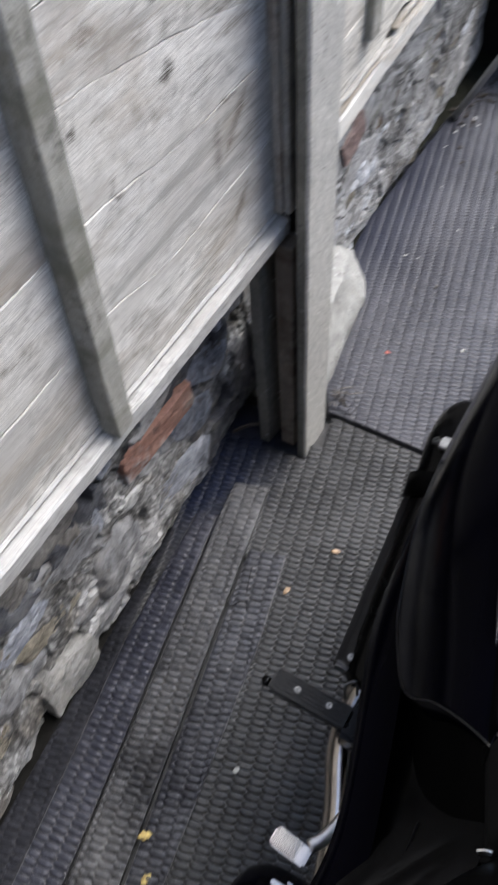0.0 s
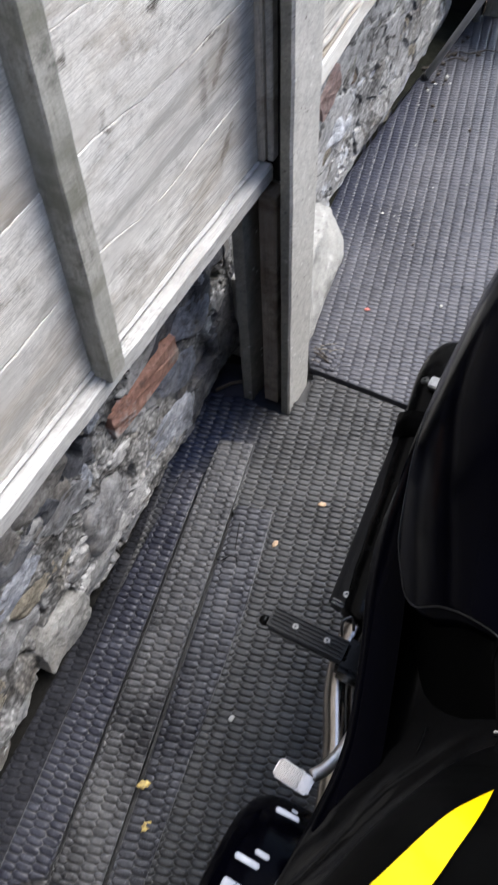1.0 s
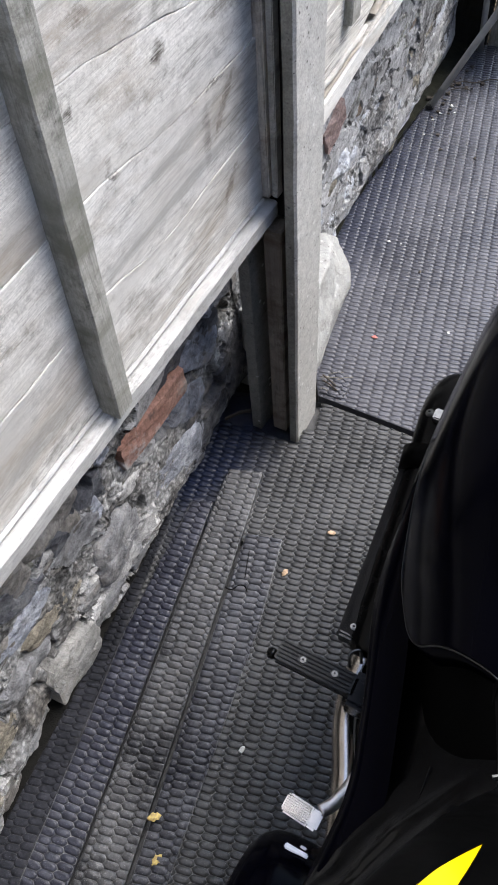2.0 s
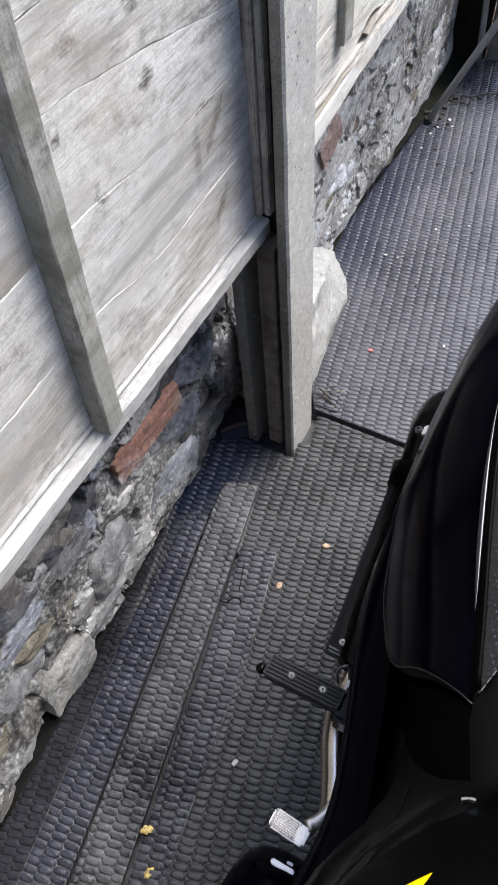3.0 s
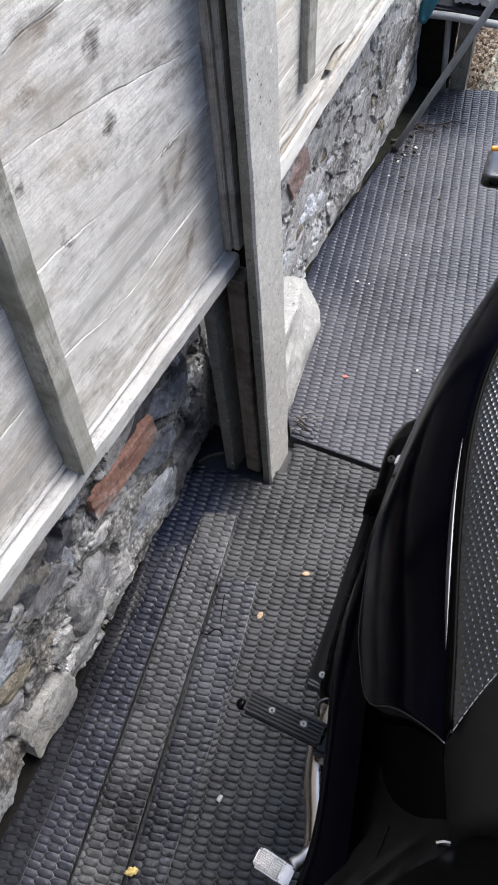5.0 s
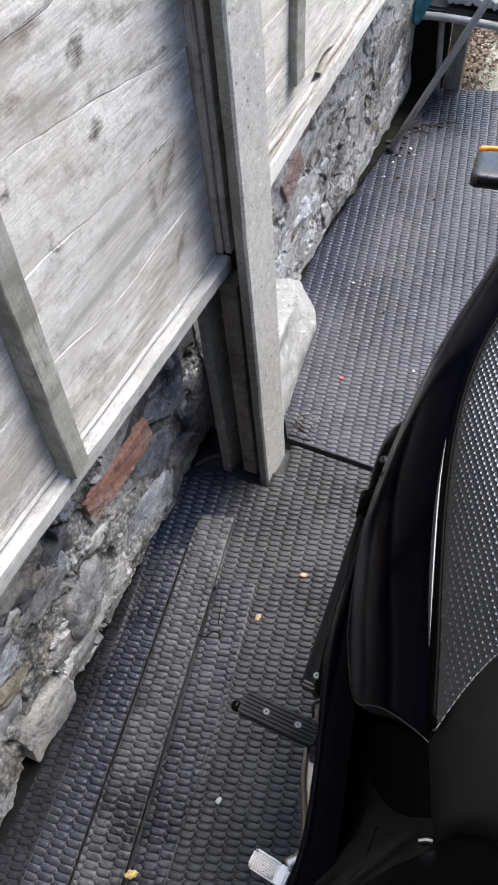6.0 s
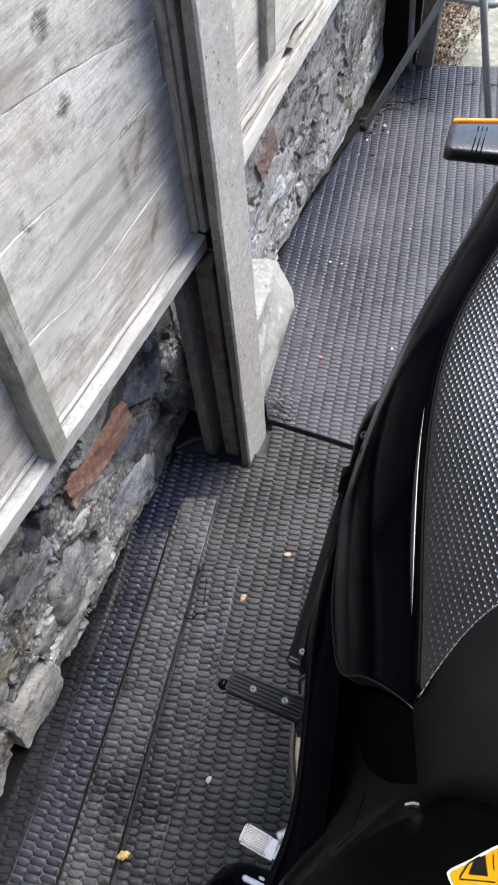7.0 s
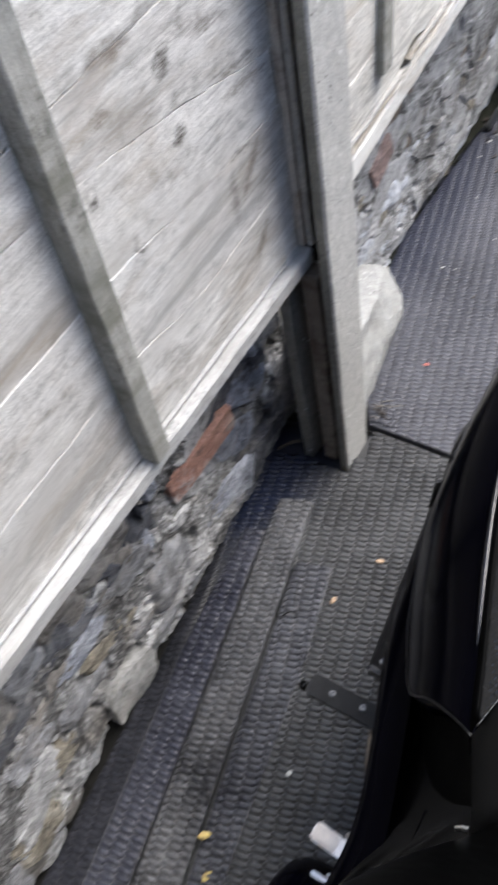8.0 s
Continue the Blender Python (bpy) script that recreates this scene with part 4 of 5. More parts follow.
# ---- timber fence ----
BEND = {  # how a joint between two boards wanders: y, rise
    0.0: [(-0.9, 0.046), (1.2, 0.0)],
    3.7: [(-0.9, 0.016), (0.70, 0.016), (0.74, 0.015), (0.80, -0.001), (0.85, -0.009), (0.92, -0.007), (1.02, -0.001), (1.2, 0.001)],
    7.4: [(-0.9, 0.02), (0.70, 0.02), (0.74, 0.02), (0.78, 0.014), (0.9, -0.002), (1.0, -0.002), (1.2, -0.008)],
    11.1: [(-0.9, 0.06), (0.6, 0.046), (0.75, 0.036), (0.893, 0.014), (1.114, -0.031), (1.2, -0.04)],
    50.0: [(1.19, -0.010), (1.34, 0.0), (1.47, 0.004), (1.545, 0.012), (1.575, 0.04), (1.60, 0.046), (1.62, 0.026), (1.66, 0.026), (1.78, 0.036), (2.62, 0.08)],
    52.3: [(1.19, -0.01), (1.34, 0.0), (2.62, 0.08)],
}


def joint_line(y, seed):
    """How far a waney joint strays up or down at y."""
    bend = next((t for k, t in BEND.items() if abs(k - seed) < 0.01), None)
    fine = 0.0016 * noise.noise((y * 31, seed, 2.4)) + 0.001 * noise.noise((y * 120, seed, 3.4)) + 0.0025 * noise.noise((y * 6.5, seed, 1.4))
    if bend:
        return lerp_table(bend, y)[0] + (fine if seed else 0.0)
    return 0.010 * noise.noise((y * 2.1, seed, 0.4)) + fine


def plank(name, y0, y1, z0, z1, x, mat, parent, lower, upper, thick=0.018):
    """A flat board between two wandering joints, each known by its seed."""
    bm = bmesh.new()
    n, rows = 220, 8
    front, back = [], []
    for i in range(n + 1):
        y = y0 + (y1 - y0) * i / n
        lo, hi = z0 + joint_line(y, lower), z1 + joint_line(y, upper)
        gap = 0.0035 * max(0.0, noise.noise((y * 5.2, upper, 5.5)) - 0.25) + 0.0012 * max(0.0, noise.noise((y * 37, upper, 6.5))) + 0.0003
        hi -= gap
        col = []
        for j in range(rows):
            t = (0.0, 0.012, 0.05, 0.3, 0.6, 0.95, 0.985, 1.0)[j]
            dx = 0.0016 * noise.noise((y * 3, t * 2, lower)) + 0.0008 * noise.noise((y * 22, t * 9, lower))
            lip = {3.7: 0.5, 7.4: 0.4}.get(round(upper, 1), 0.1) * max(0.0, noise.noise((y * 13, upper, 8.1)) + 0.15)
            dx += (-0.0003, 0.0, 0.0, 0, 0.0002, 0.0022 * lip, 0.0026 * lip, -0.0004)[j]
            col.append(bm.verts.new((x + dx, y + 0.0012 * noise.noise((t * 9, lower, i // n * 3.0)), lo + (hi - lo) * t)))
        front.append(col)
        back.append([bm.verts.new((x - thick, y, lo)), bm.verts.new((x - thick, y, hi))])
    for i in range(n):
        for j in range(rows - 1):
            bm.faces.new((front[i][j], front[i + 1][j], front[i + 1][j + 1], front[i][j + 1]))
        bm.faces.new((front[i][-1], front[i + 1][-1], back[i + 1][1], back[i][1]))
        bm.faces.new((back[i][0], back[i + 1][0], front[i + 1][0], front[i][0]))
        bm.faces.new((back[i][1], back[i + 1][1], back[i + 1][0], back[i][0]))
    for i in (0, n):
        bm.faces.new(front[i] + [back[i][1], back[i][0]])
    return part(name, bm, mat, parent, shade=False)


def rail_mesh(x0, x1, rows, seed):
    """A sawn rail with chipped and rounded edges between rows of y, lower and upper edge."""
    secs = []
    y0, y1 = rows[0][0], rows[-1][0]
    for k in range(161):
        y = y0 + (y1 - y0) * k / 160
        z0, z1 = lerp_table(rows, y)
        a = [0.0018 * noise.noise((y * 14, seed, c)) + 0.0008 * noise.noise((y * 60, seed, c)) for c in range(4)]
        c = 0.0035 + 0.003 * max(0.0, noise.noise((y * 9, seed, 7.7)))
        secs.append([(x0, y, z0), (x1 - c, y, z0 + a[0]), (x1 + a[1], y, z0 + c), (x1 + a[1], y, z1 - c), (x1 - c, y, z1 + a[2]), (x0, y, z1 + a[3] * 0.3)])
    return loft(secs, True, True)


def leaning(x0, x1, y0, y1, z0, z1, lean, seed):
    """An upright batten that leans along the fence, with worn arrises."""
    secs = []
    for k in range(61):
        z = z0 + (z1 - z0) * k / 60
        d = lean * (z - z0)
        a = [0.0012 * noise.noise((z * 22, seed, c)) + 0.0006 * noise.noise((z * 90, seed, c)) for c in range(4)]
        secs.append([(x0, y0 + d, z), (x1 - 0.002, y0 + d + a[0], z), (x1 + a[1], y0 + d + 0.002, z), (x1 + a[2], y1 + d - 0.002, z), (x1 - 0.002, y1 + d + a[3], z), (x0, y1 + d, z)])
    return loft(secs, True, True)


fence = thing("timber_fence", "weathered silver-grey timber fence of wavy-edged boards, two panels", "fence")
# backing is near black to paint shade into the gaps between boards
panel = part("panel", boxed(-0.463, -0.451, -0.9, 1.118, 0.645, 1.74), M["shade_wood"], fence, "silver-grey weathered panel")
JOINTS = [0.6575, 0.794, 0.922, 1.030, 1.150, 1.250, 1.347, 1.48, 1.62, 1.75]
for k, (a, b) in enumerate(zip(JOINTS, JOINTS[1:])):
    plank("board", -0.9, 1.117 + 0.004 * math.sin(2.4 * k), a, b, -0.431 - 0.0002 * k, M["plank"], panel, 3.7 * k, 3.7 * (k + 1))
part("bottom_rail", rail_mesh(-0.456, -0.412, [(-0.9, 0.655, 0.690), (1.132, 0.6135, 0.6455)], 4.0), M["rail"], panel, "pale worn bottom rail")
part("bead", rail_mesh(-0.4495, -0.4275, [(-0.9, 0.6935, 0.7015), (1.117, 0.6495, 0.6570)], 14.0), M["rail"], panel, "thin strip between rail and boards")
for y in (0.648, -0.22):
    part("batten", leaning(-0.436, -0.400, y, y + 0.033, 0.6735 - 0.022 * y, 1.75, 0.06, y), M["batten"], panel, "dark grey upright batten")
part("slip", boxed(-0.4195, -0.4085, 1.128, 1.1465, 0.6535, 1.75, 0.0015), M["rail"], panel, "thin pale slip beside the stile")
part("stile", boxed(-0.450, -0.421, 1.1215, 1.143, 0.6535, 1.75, 0.002), M["stile"], panel, "brown edge batten beside the post")

# second backing, also blackened so its open gaps look shaded
panel2 = part("panel", boxed(-0.486, -0.472, 1.19, 2.62, 0.648, 1.74), M["shade_wood"], fence, "paler weathered panel with a split strip")
J2 = [0.7155, 0.815, 0.905, 1.018, 1.14, 1.272, 1.404, 1.52, 1.64, 1.75]
for k, (a, b) in enumerate(zip(J2, J2[1:])):
    plank("board", 1.19, 2.62, a, b, -0.435 - 0.0002 * k, M["plank_far"], panel2, 50 + 2.3 * k, 50 + 2.3 * (k + 1))
part("bottom_rail", rail_mesh(-0.472, -0.4305, [(1.19, 0.619, 0.669), (1.33, 0.632, 0.680), (1.55, 0.662, 0.700), (1.85, 0.687, 0.719), (2.62, 0.735, 0.765)], 9.0), M["rail_far"], panel2, "pale worn bottom rail")


def splinter(y0, y1, low, high, x, seed):
    """A torn length of timber with a ragged outline that tapers at its ends."""
    secs = []
    for k in range(91):
        t = k / 90
        y = y0 + (y1 - y0) * t
        lo, hi = lerp_table(low, y)[0], lerp_table(high, y)[0]
        end = min(1.0, t * 9, (1 - t) * 7)
        half = (hi - lo) / 2 * (0.35 + 0.65 * end) * (1 + 0.4 * noise.noise((y * 26, seed, 0.3)) + 0.25 * noise.noise((y * 80, seed, 1.3)))
        mid = (hi + lo) / 2 + 0.003 * noise.noise((y * 14, seed, 2.2))
        out = x + 0.003 * noise.noise((y * 19, seed, 4.2))
        groove = 0.010 * max(0.0, noise.noise((y * 17, seed, 5.2)) + 0.3)
        secs.append([(x - 0.014, y, mid - half), (out - 0.003, y, mid - half), (out, y, mid - half * 0.6), (out - groove, y, mid - half * 0.1), (out + 0.001, y, mid + half * 0.3), (out - 0.001, y, mid + half * 0.8), (out - 0.005, y, mid + half), (x - 0.014, y, mid + half)])
    return loft(secs, True, True)


LOW = [(1.19, 0.672), (1.33, 0.684), (1.55, 0.7045), (1.85, 0.7235), (2.62, 0.768)]
HIGH = [(1.19, 0.704), (1.335, 0.714), (1.466, 0.7195), (1.657, 0.742), (1.78, 0.751), (2.62, 0.80)]
def between(a, b, t, rise=0.0):
    """A line between two tables with the same places."""
    return [(y, lerp_table(a, y)[0] * (1 - t) + lerp_table(b, y)[0] * t + rise) for y in (1.19, 1.33, 1.47, 1.55, 1.66, 1.85, 2.62)]


for y0, y1, a, b, x, seed in ((1.20, 1.575, 0.17, 0.44, -0.428, 1.0), (1.20, 1.54, 0.56, 0.98, -0.431, 3.0), (1.49, 2.61, 0.20, 0.42, -0.425, 9.0), (1.57, 2.61, 0.56, 1.0, -0.430, 5.0)):
    part("split_strip", splinter(y0, y1, between(LOW, HIGH, a), between(LOW, HIGH, b), x, seed), M["splinter"], panel2, "torn grey strip along the rail")
part("batten", leaning(-0.444, -0.420, 1.432, 1.469, 0.776, 1.75, 0.08, 2.0), M["batten"], panel2, "dark grey upright batten")
part("batten", boxed(-0.444, -0.420, 2.18, 2.22, 0.776, 1.75, 0.002), M["batten"], panel2)

# ---- concrete haunch against the post ----
bm = bmesh.new()
base = [(-0.388, 1.215), (-0.413, 1.29), (-0.456, 1.56), (-0.458, 1.60), (-0.53, 1.68), (-0.60, 1.68), (-0.60, 1.205)]
mid = [(-0.385, 1.215, 0.10), (-0.412, 1.30, 0.06), (-0.442, 1.56, 0.05), (-0.459, 1.60, 0.055), (-0.513, 1.625, 0.13), (-0.60, 1.60, 0.13), (-0.60, 1.205, 0.2)]
top = [(-0.41, 1.215, 0.25), (-0.44, 1.32, 0.235), (-0.468, 1.47, 0.19), (-0.487, 1.53, 0.175), (-0.528, 1.58, 0.175), (-0.60, 1.50, 0.18), (-0.60, 1.205, 0.25)]
rows = [[bm.verts.new((*p, -0.02)) for p in base], [bm.verts.new(p) for p in mid], [bm.verts.new(p) for p in top]]
for a, b in zip(rows, rows[1:]):
    for k in range(7):
        bm.faces.new((a[k], a[(k + 1) % 7], b[(k + 1) % 7], b[k]))
bm.faces.new(rows[2])
bm.faces.new(rows[0][::-1])
bmesh.ops.triangulate(bm, faces=bm.faces)
bmesh.ops.subdivide_edges(bm, edges=bm.edges, cuts=14, use_grid_fill=True)
for v in bm.verts:
    for c in ((-0.447, 1.40, 0.16), (-0.452, 1.345, 0.17), (-0.46, 1.50, 0.12)):
        v.co.x -= 0.012 * max(0.0, 1 - (v.co - Vector(c)).length / 0.03)
    v.co.x -= 0.007 * max(0.0, noise.noise(v.co * 55) - 0.25)
    v.co.x += 0.009 * min(1.0, max(0.0, (v.co.x + 0.58) / 0.05))
    v.co += 0.0036 * noise.noise_vector(v.co * 22) + 0.0018 * noise.noise_vector(v.co * 90) + 0.0005 * noise.noise_vector(v.co * 260)
tagged(part("concrete_lump", bm, M["lump"], None, shade=True), "pale lump of broken concrete against the post and wall", "concrete lump")

# ---- unseen walls added to close the place and block sky light ----
tagged(part("wall_house", boxed(2.0, 2.2, -1.6, 6.0, -0.02, 2.7), M["unseen_wall"], None), "unseen plain wall added across the yard to block sky light", "wall", kind="structure")
tagged(part("wall_gable", boxed(-1.498, 2.2, -1.85, -1.6, -0.02, 5.4), M["unseen_wall"], None), "unseen plain wall added behind the passage to block sky light", "wall", kind="structure")

tagged(part("wall_neighbour", boxed(-1.75, -1.5, -1.85, 6.0, -0.02, 4.4), M["unseen_wall"], None), "unseen plain wall added beyond the fence to block sky light", "wall", kind="structure")

# ---- motorcycle ----
bike = thing("motorcycle", "black motorcycle with yellow tank flash, parked on rubber matting", "motorcycle")
BX = 0.26
SEAT_E = [(0.36, 0.150, 0.885), (0.406, 0.134, 0.90), (0.432, 0.122, 0.908), (0.453, 0.113, 0.912), (0.507, 0.099, 0.920), (0.57, 0.080, 0.930), (0.642, 0.061, 0.940),
          (0.712, 0.048, 0.950), (0.78, 0.045, 0.960), (0.842, 0.054, 0.970), (0.951, 0.078, 0.985), (1.04, 0.105, 0.995), (1.25, 0.175, 1.02)]
PANEL_E = [(0.15, 0.045, 0.69), (0.36, 0.070, 0.72), (0.45, 0.048, 0.725), (0.512, 0.032, 0.735), (0.568, 0.012, 0.750), (0.659, -0.010, 0.780), (0.725, -0.014, 0.793), (0.86, -0.007, 0.838), (0.951, 0.013, 0.88),
           (1.04, 0.030, 0.925), (1.25, 0.13, 1.0)]
BAND_E = [(0.20, 0.035, 0.66), (0.367, 0.048, 0.69), (0.45, 0.029, 0.70), (0.548, -0.003, 0.70), (0.605, -0.010, 0.715), (0.725, -0.010, 0.745), (0.86, -0.003, 0.795), (0.951, 0.017, 0.845), (1.04, 0.032, 0.895), (1.25, 0.14, 0.97)]


def mirror(p):
    return (2 * BX - p[0], p[1], p[2])


def both(sections_of, name, material, label="", shade=True):
    """A skin and its twin on the other side of the machine."""
    secs = sections_of()
    part(name, loft(secs), material, bike, label, shade)
    part(name, loft([[mirror(p) for p in s] for s in secs]), material, bike, label, shade)


def tail_sections():
    out = []
    for k in range(81):
        row = []
        for j in range(21):
            t = j / 20
            # the front edge runs from the seat corner down and back to a rounded lower corner
            y0 = 0.452 + 0.030 * t**0.7 + 0.010 * math.sin(math.pi * min(1.0, t / 0.8)) + 0.085 * max(0.0, (t - 0.44) / 0.56) ** 2.2
            y = y0 + (1.25 - y0) * (k / 80) ** 1.25
            ex, ez = lerp_table(SEAT_E, y)
            px, pz = lerp_table(PANEL_E, y)
            b = 0.024 * math.sin(math.pi * t) ** 0.8 * (1 - 0.55 * t)
            row.append((ex + (px - ex) * t - b * 0.9, y, ez + (pz - ez) * t + b * 0.5))
        first = row[0]
        row.insert(0, (first[0] + 0.012, first[1], first[2] - 0.012))
        row.append((row[-1][0] + 0.014, row[-1][1], row[-1][2] - 0.004))
        if k == 0:
            out.append([(p[0] + 0.02, p[1] - 0.004, p[2] - 0.014) for p in row])
        out.append(row)
    return out


def band_sections():
    out = []
    for k in range(61):
        y = 0.16 + (1.25 - 0.16) * k / 60
        px, pz = lerp_table(PANEL_E, y)
        bx, bz = lerp_table(BAND_E, y)
        out.append([(px + 0.012, y, pz + 0.004), (px + 0.002, y, pz - 0.004), ((px + bx) / 2 - 0.004, y, (pz + bz) / 2), (bx - 0.002, y, bz), (bx + 0.004, y, bz - 0.02), (bx + 0.03, y, bz - 0.05), (bx + 0.10, y, bz - 0.06)])
    return out


# added tube in the shape of the panel edge's highlight, tapering with it
rim = [(lerp_table(SEAT_E, y)[0] - 0.0045, y, lerp_table(SEAT_E, y)[1] + 0.001) for y in (0.515 + 0.175 * k / 60 for k in range(61))]
glint_r = [0.0002 + 0.0032 * math.sin(math.pi * k / 60) ** 0.8 * (1 - 0.5 * k / 60) for k in range(61)]
part("seat_rim", tube(rim, glint_r, 10), M["gloss_edge"], bike, "glossy black tube shaped as the highlight beside the seat", True)
part("seat_rim", tube([mirror(q) for q in rim], glint_r, 10), M["gloss_edge"], bike, "glossy black tube shaped as the highlight beside the seat", True)
for tab, y0, y1, off in ((BAND_E, 0.42, 1.24, (-0.001, -0.004)),):
    bead = [(lerp_table(tab, y)[0] + off[0], y, lerp_table(tab, y)[1] + off[1]) for y in (y0 + (y1 - y0) * k / 50 for k in range(51))]
    part("edge_bead", tube(bead, 0.0016, 6), M["blacksteel"], bike, "thin rolled panel edge", True)
    part("edge_bead", tube([mirror(q) for q in bead], 0.0016, 6), M["blacksteel"], bike, "thin rolled panel edge", True)
front = tail_sections()
seam = [front[1][j] for j in range(1, 22)] + [front[k][21] for k in range(2, 70)]
for pts in (seam, [mirror(q) for q in seam]):
    part("panel_seam", tube(pts, 0.0007, 6), M["seam"], bike, "thin dull panel edge", True)
both(tail_sections, "tail_panel", M["gloss"], "glossy black tail side panel")
both(band_sections, "under_panel", M["gloss"], "glossy black lower tail panel")


def inner_sections():
    out = []
    for k in range(31):
        y = 0.30 + 0.22 * k / 30
        ex, ez = lerp_table(SEAT_E, y)
        px, pz = lerp_table(PANEL_E, y)
        out.append([(ex + 0.02, y, ez - 0.01), (ex + 0.022, y, ez - 0.06), ((ex + px) / 2 + 0.03, y, (ez + pz) / 2 - 0.02), (px + 0.02, y, pz - 0.02), (px + 0.0, y, pz - 0.05)])
    return out


both(inner_sections, "side_cover", M["satin"], "black side cover under the seat nose")


# seat: a smooth nose and a dimpled main part
def seat_top(x, y):
    ex, ez = lerp_table(SEAT_E, y)
    w = BX - ex
    q = min(1.0, abs(x - BX) / w)
    e = min(1.0, max(0.0, (y - 0.52) / 0.24))
    e = e * e * (3 - 2 * e)
    crown = (0.052 - 0.032 * e) * (1 - q ** (1.9 + 3.6 * e))
    return ez + crown - 0.013 * e * (1 - q * q) + 0.004


def stitch_y(x):
    """Where the smooth nose ends, across the seat."""
    q = min(1.0, max(0.0, abs(x - BX) / 0.147))
    return 0.453 + 0.1 * (1 - q**6)


def seat_sections():
    out = []
    for k in range(61):
        row = []
        for j in range(27):
            q = j / 13 - 1
            y0 = stitch_y(BX + q * 0.147) - 0.003
            y = y0 + (1.2 - y0) * k / 60
            ex, ez = lerp_table(SEAT_E, y)
            x = BX + q * (BX - ex + 0.003)
            row.append((x, y, seat_top(x, y) - (0.006 if j in (0, 26) else 0)))
        row.insert(0, (row[0][0] + 0.006, row[0][1], row[0][2] - 0.045))
        row.append((row[-1][0] - 0.006, row[-1][1], row[-1][2] - 0.045))
        out.append(row)
    return out


seat = part("seat", loft(seat_sections()), M["satin"], bike, "black seat with a dimpled main cover and smooth nose", True)
nose = []
for k in range(25):
    t = k / 24
    row = []
    for j in range(27):
        s = j / 26 * 2 - 1
        y1 = stitch_y(BX + s * 0.147)
        y = 0.392 + (y1 - 0.392) * t
        ex, ez = lerp_table(SEAT_E, y)
        x = BX + s * ((1 - t) * (BX - lerp_table(SEAT_E, 0.392)[0]) + t * 0.147)
        drop = 0.035 * max(0, 1 - t / 0.22) ** 2
        row.append((x, y, seat_top(x, y) + 0.002 - drop - (0.006 if j in (0, 26) else 0)))
    ex, ez = lerp_table(SEAT_E, row[0][1])
    row.insert(0, (row[0][0] + 0.006, row[0][1], row[0][2] - 0.045))
    row.append((row[-1][0] - 0.006, row[-1][1], row[-1][2] - 0.045))
    nose.append(row)
part("seat_nose", loft(nose), M["vinyl"], seat, "smooth matt black front of the seat", True)
bm = bmesh.new()
for k in range(100):
    pts = []
    for e in (0.12, 0.5, 0.88):
        q = (k + e) / 50 - 1
        x = BX + math.copysign(abs(q) ** 0.55, q) * 0.1455 if abs(q) > 0.001 else BX
        y = stitch_y(x) + 0.0015
        pts.append((x, y, seat_top(x, y) + 0.0022))
    tube(pts, 0.00045, 5, bm)
part("stitching", bm, M["thread"], seat, "fine grey stitching")

edge = [(lerp_table(SEAT_E, y)[0] + 0.0012, y, seat_top(lerp_table(SEAT_E, y)[0] + 0.003, y) - 0.0008) for y in (0.462 + 0.73 * k / 70 for k in range(71))]
for pts in (edge, [mirror(q) for q in edge]):
    part("piping", tube(pts, 0.0024, 10), M["satin"], seat, "black rolled edge of the seat cover", True)

# grain of the seat cover: small raised six-sided pads
V, F = [], []
du, dv = 0.0051, 0.0044
for i in range(-45, 46):
    for j in range(0, 168):
        x, y = BX + i * du + (du / 2 if j % 2 else 0), 0.448 + j * dv
        ex, ez = lerp_table(SEAT_E, y)
        if abs(x - BX) > BX - ex + 0.002 or y < stitch_y(x) - 0.006 or y > 1.18:
            continue
        o = len(V)
        for r, h in ((1.0, 0.0006), (0.88, 0.00052), (0.72, 0.00015), (0.45, 0.00002)):
            for a, b in ((0.5, -0.28), (0.5, 0.28), (0, 0.72), (-0.5, 0.28), (-0.5, -0.28), (0, -0.72)):
                px, py = a * r * du, b * r * dv
                vx = min(max(x + px, ex + 0.0015), 2 * BX - ex - 0.0015)
                vy = max(y + py, stitch_y(vx))
                rim_gap = min(vx - ex, 2 * BX - ex - vx)
                V.append((vx, vy, seat_top(vx, vy) + 0.0003 + h * min(1.0, max(0.0, (rim_gap - 0.0015) / 0.007))))
        for q in range(3):
            F += [(o + 6 * q + k, o + 6 * q + (k + 1) % 6, o + 6 * q + 6 + (k + 1) % 6, o + 6 * q + 6 + k) for k in range(6)]
        F.append(tuple(range(o + 18, o + 24)))
mesh_ob("grained_cover", V, F, M["grain"], seat, "raised six-sided grain of glossy black vinyl", shade=True)["kind"] = "stuff"

# tank
TANK_W = [(-0.25, 0.11), (-0.2, 0.2), (-0.1, 0.25), (0.1, 0.245), (0.2, 0.222), (0.254, 0.206), (0.301, 0.186), (0.345, 0.158), (0.38, 0.134), (0.41, 0.10)]
TANK_B = [(-0.25, 1.05), (0.1, 1.13), (0.254, 1.125), (0.301, 1.10), (0.33, 1.035), (0.355, 0.97), (0.38, 0.925), (0.41, 0.89)]
TANK_T = [(-0.25, 1.08), (-0.1, 1.2), (0.1, 1.22), (0.25, 1.205), (0.301, 1.175), (0.33, 1.115), (0.355, 1.05), (0.38, 0.985), (0.41, 0.92)]


def tank_z(x, y):
    w, b, t = lerp_table(TANK_W, y)[0], lerp_table(TANK_B, y)[0], lerp_table(TANK_T, y)[0]
    q = min(1.0, abs(x - BX) / w)
    return b + (t - b) * (1 - q**2.4) ** 0.6


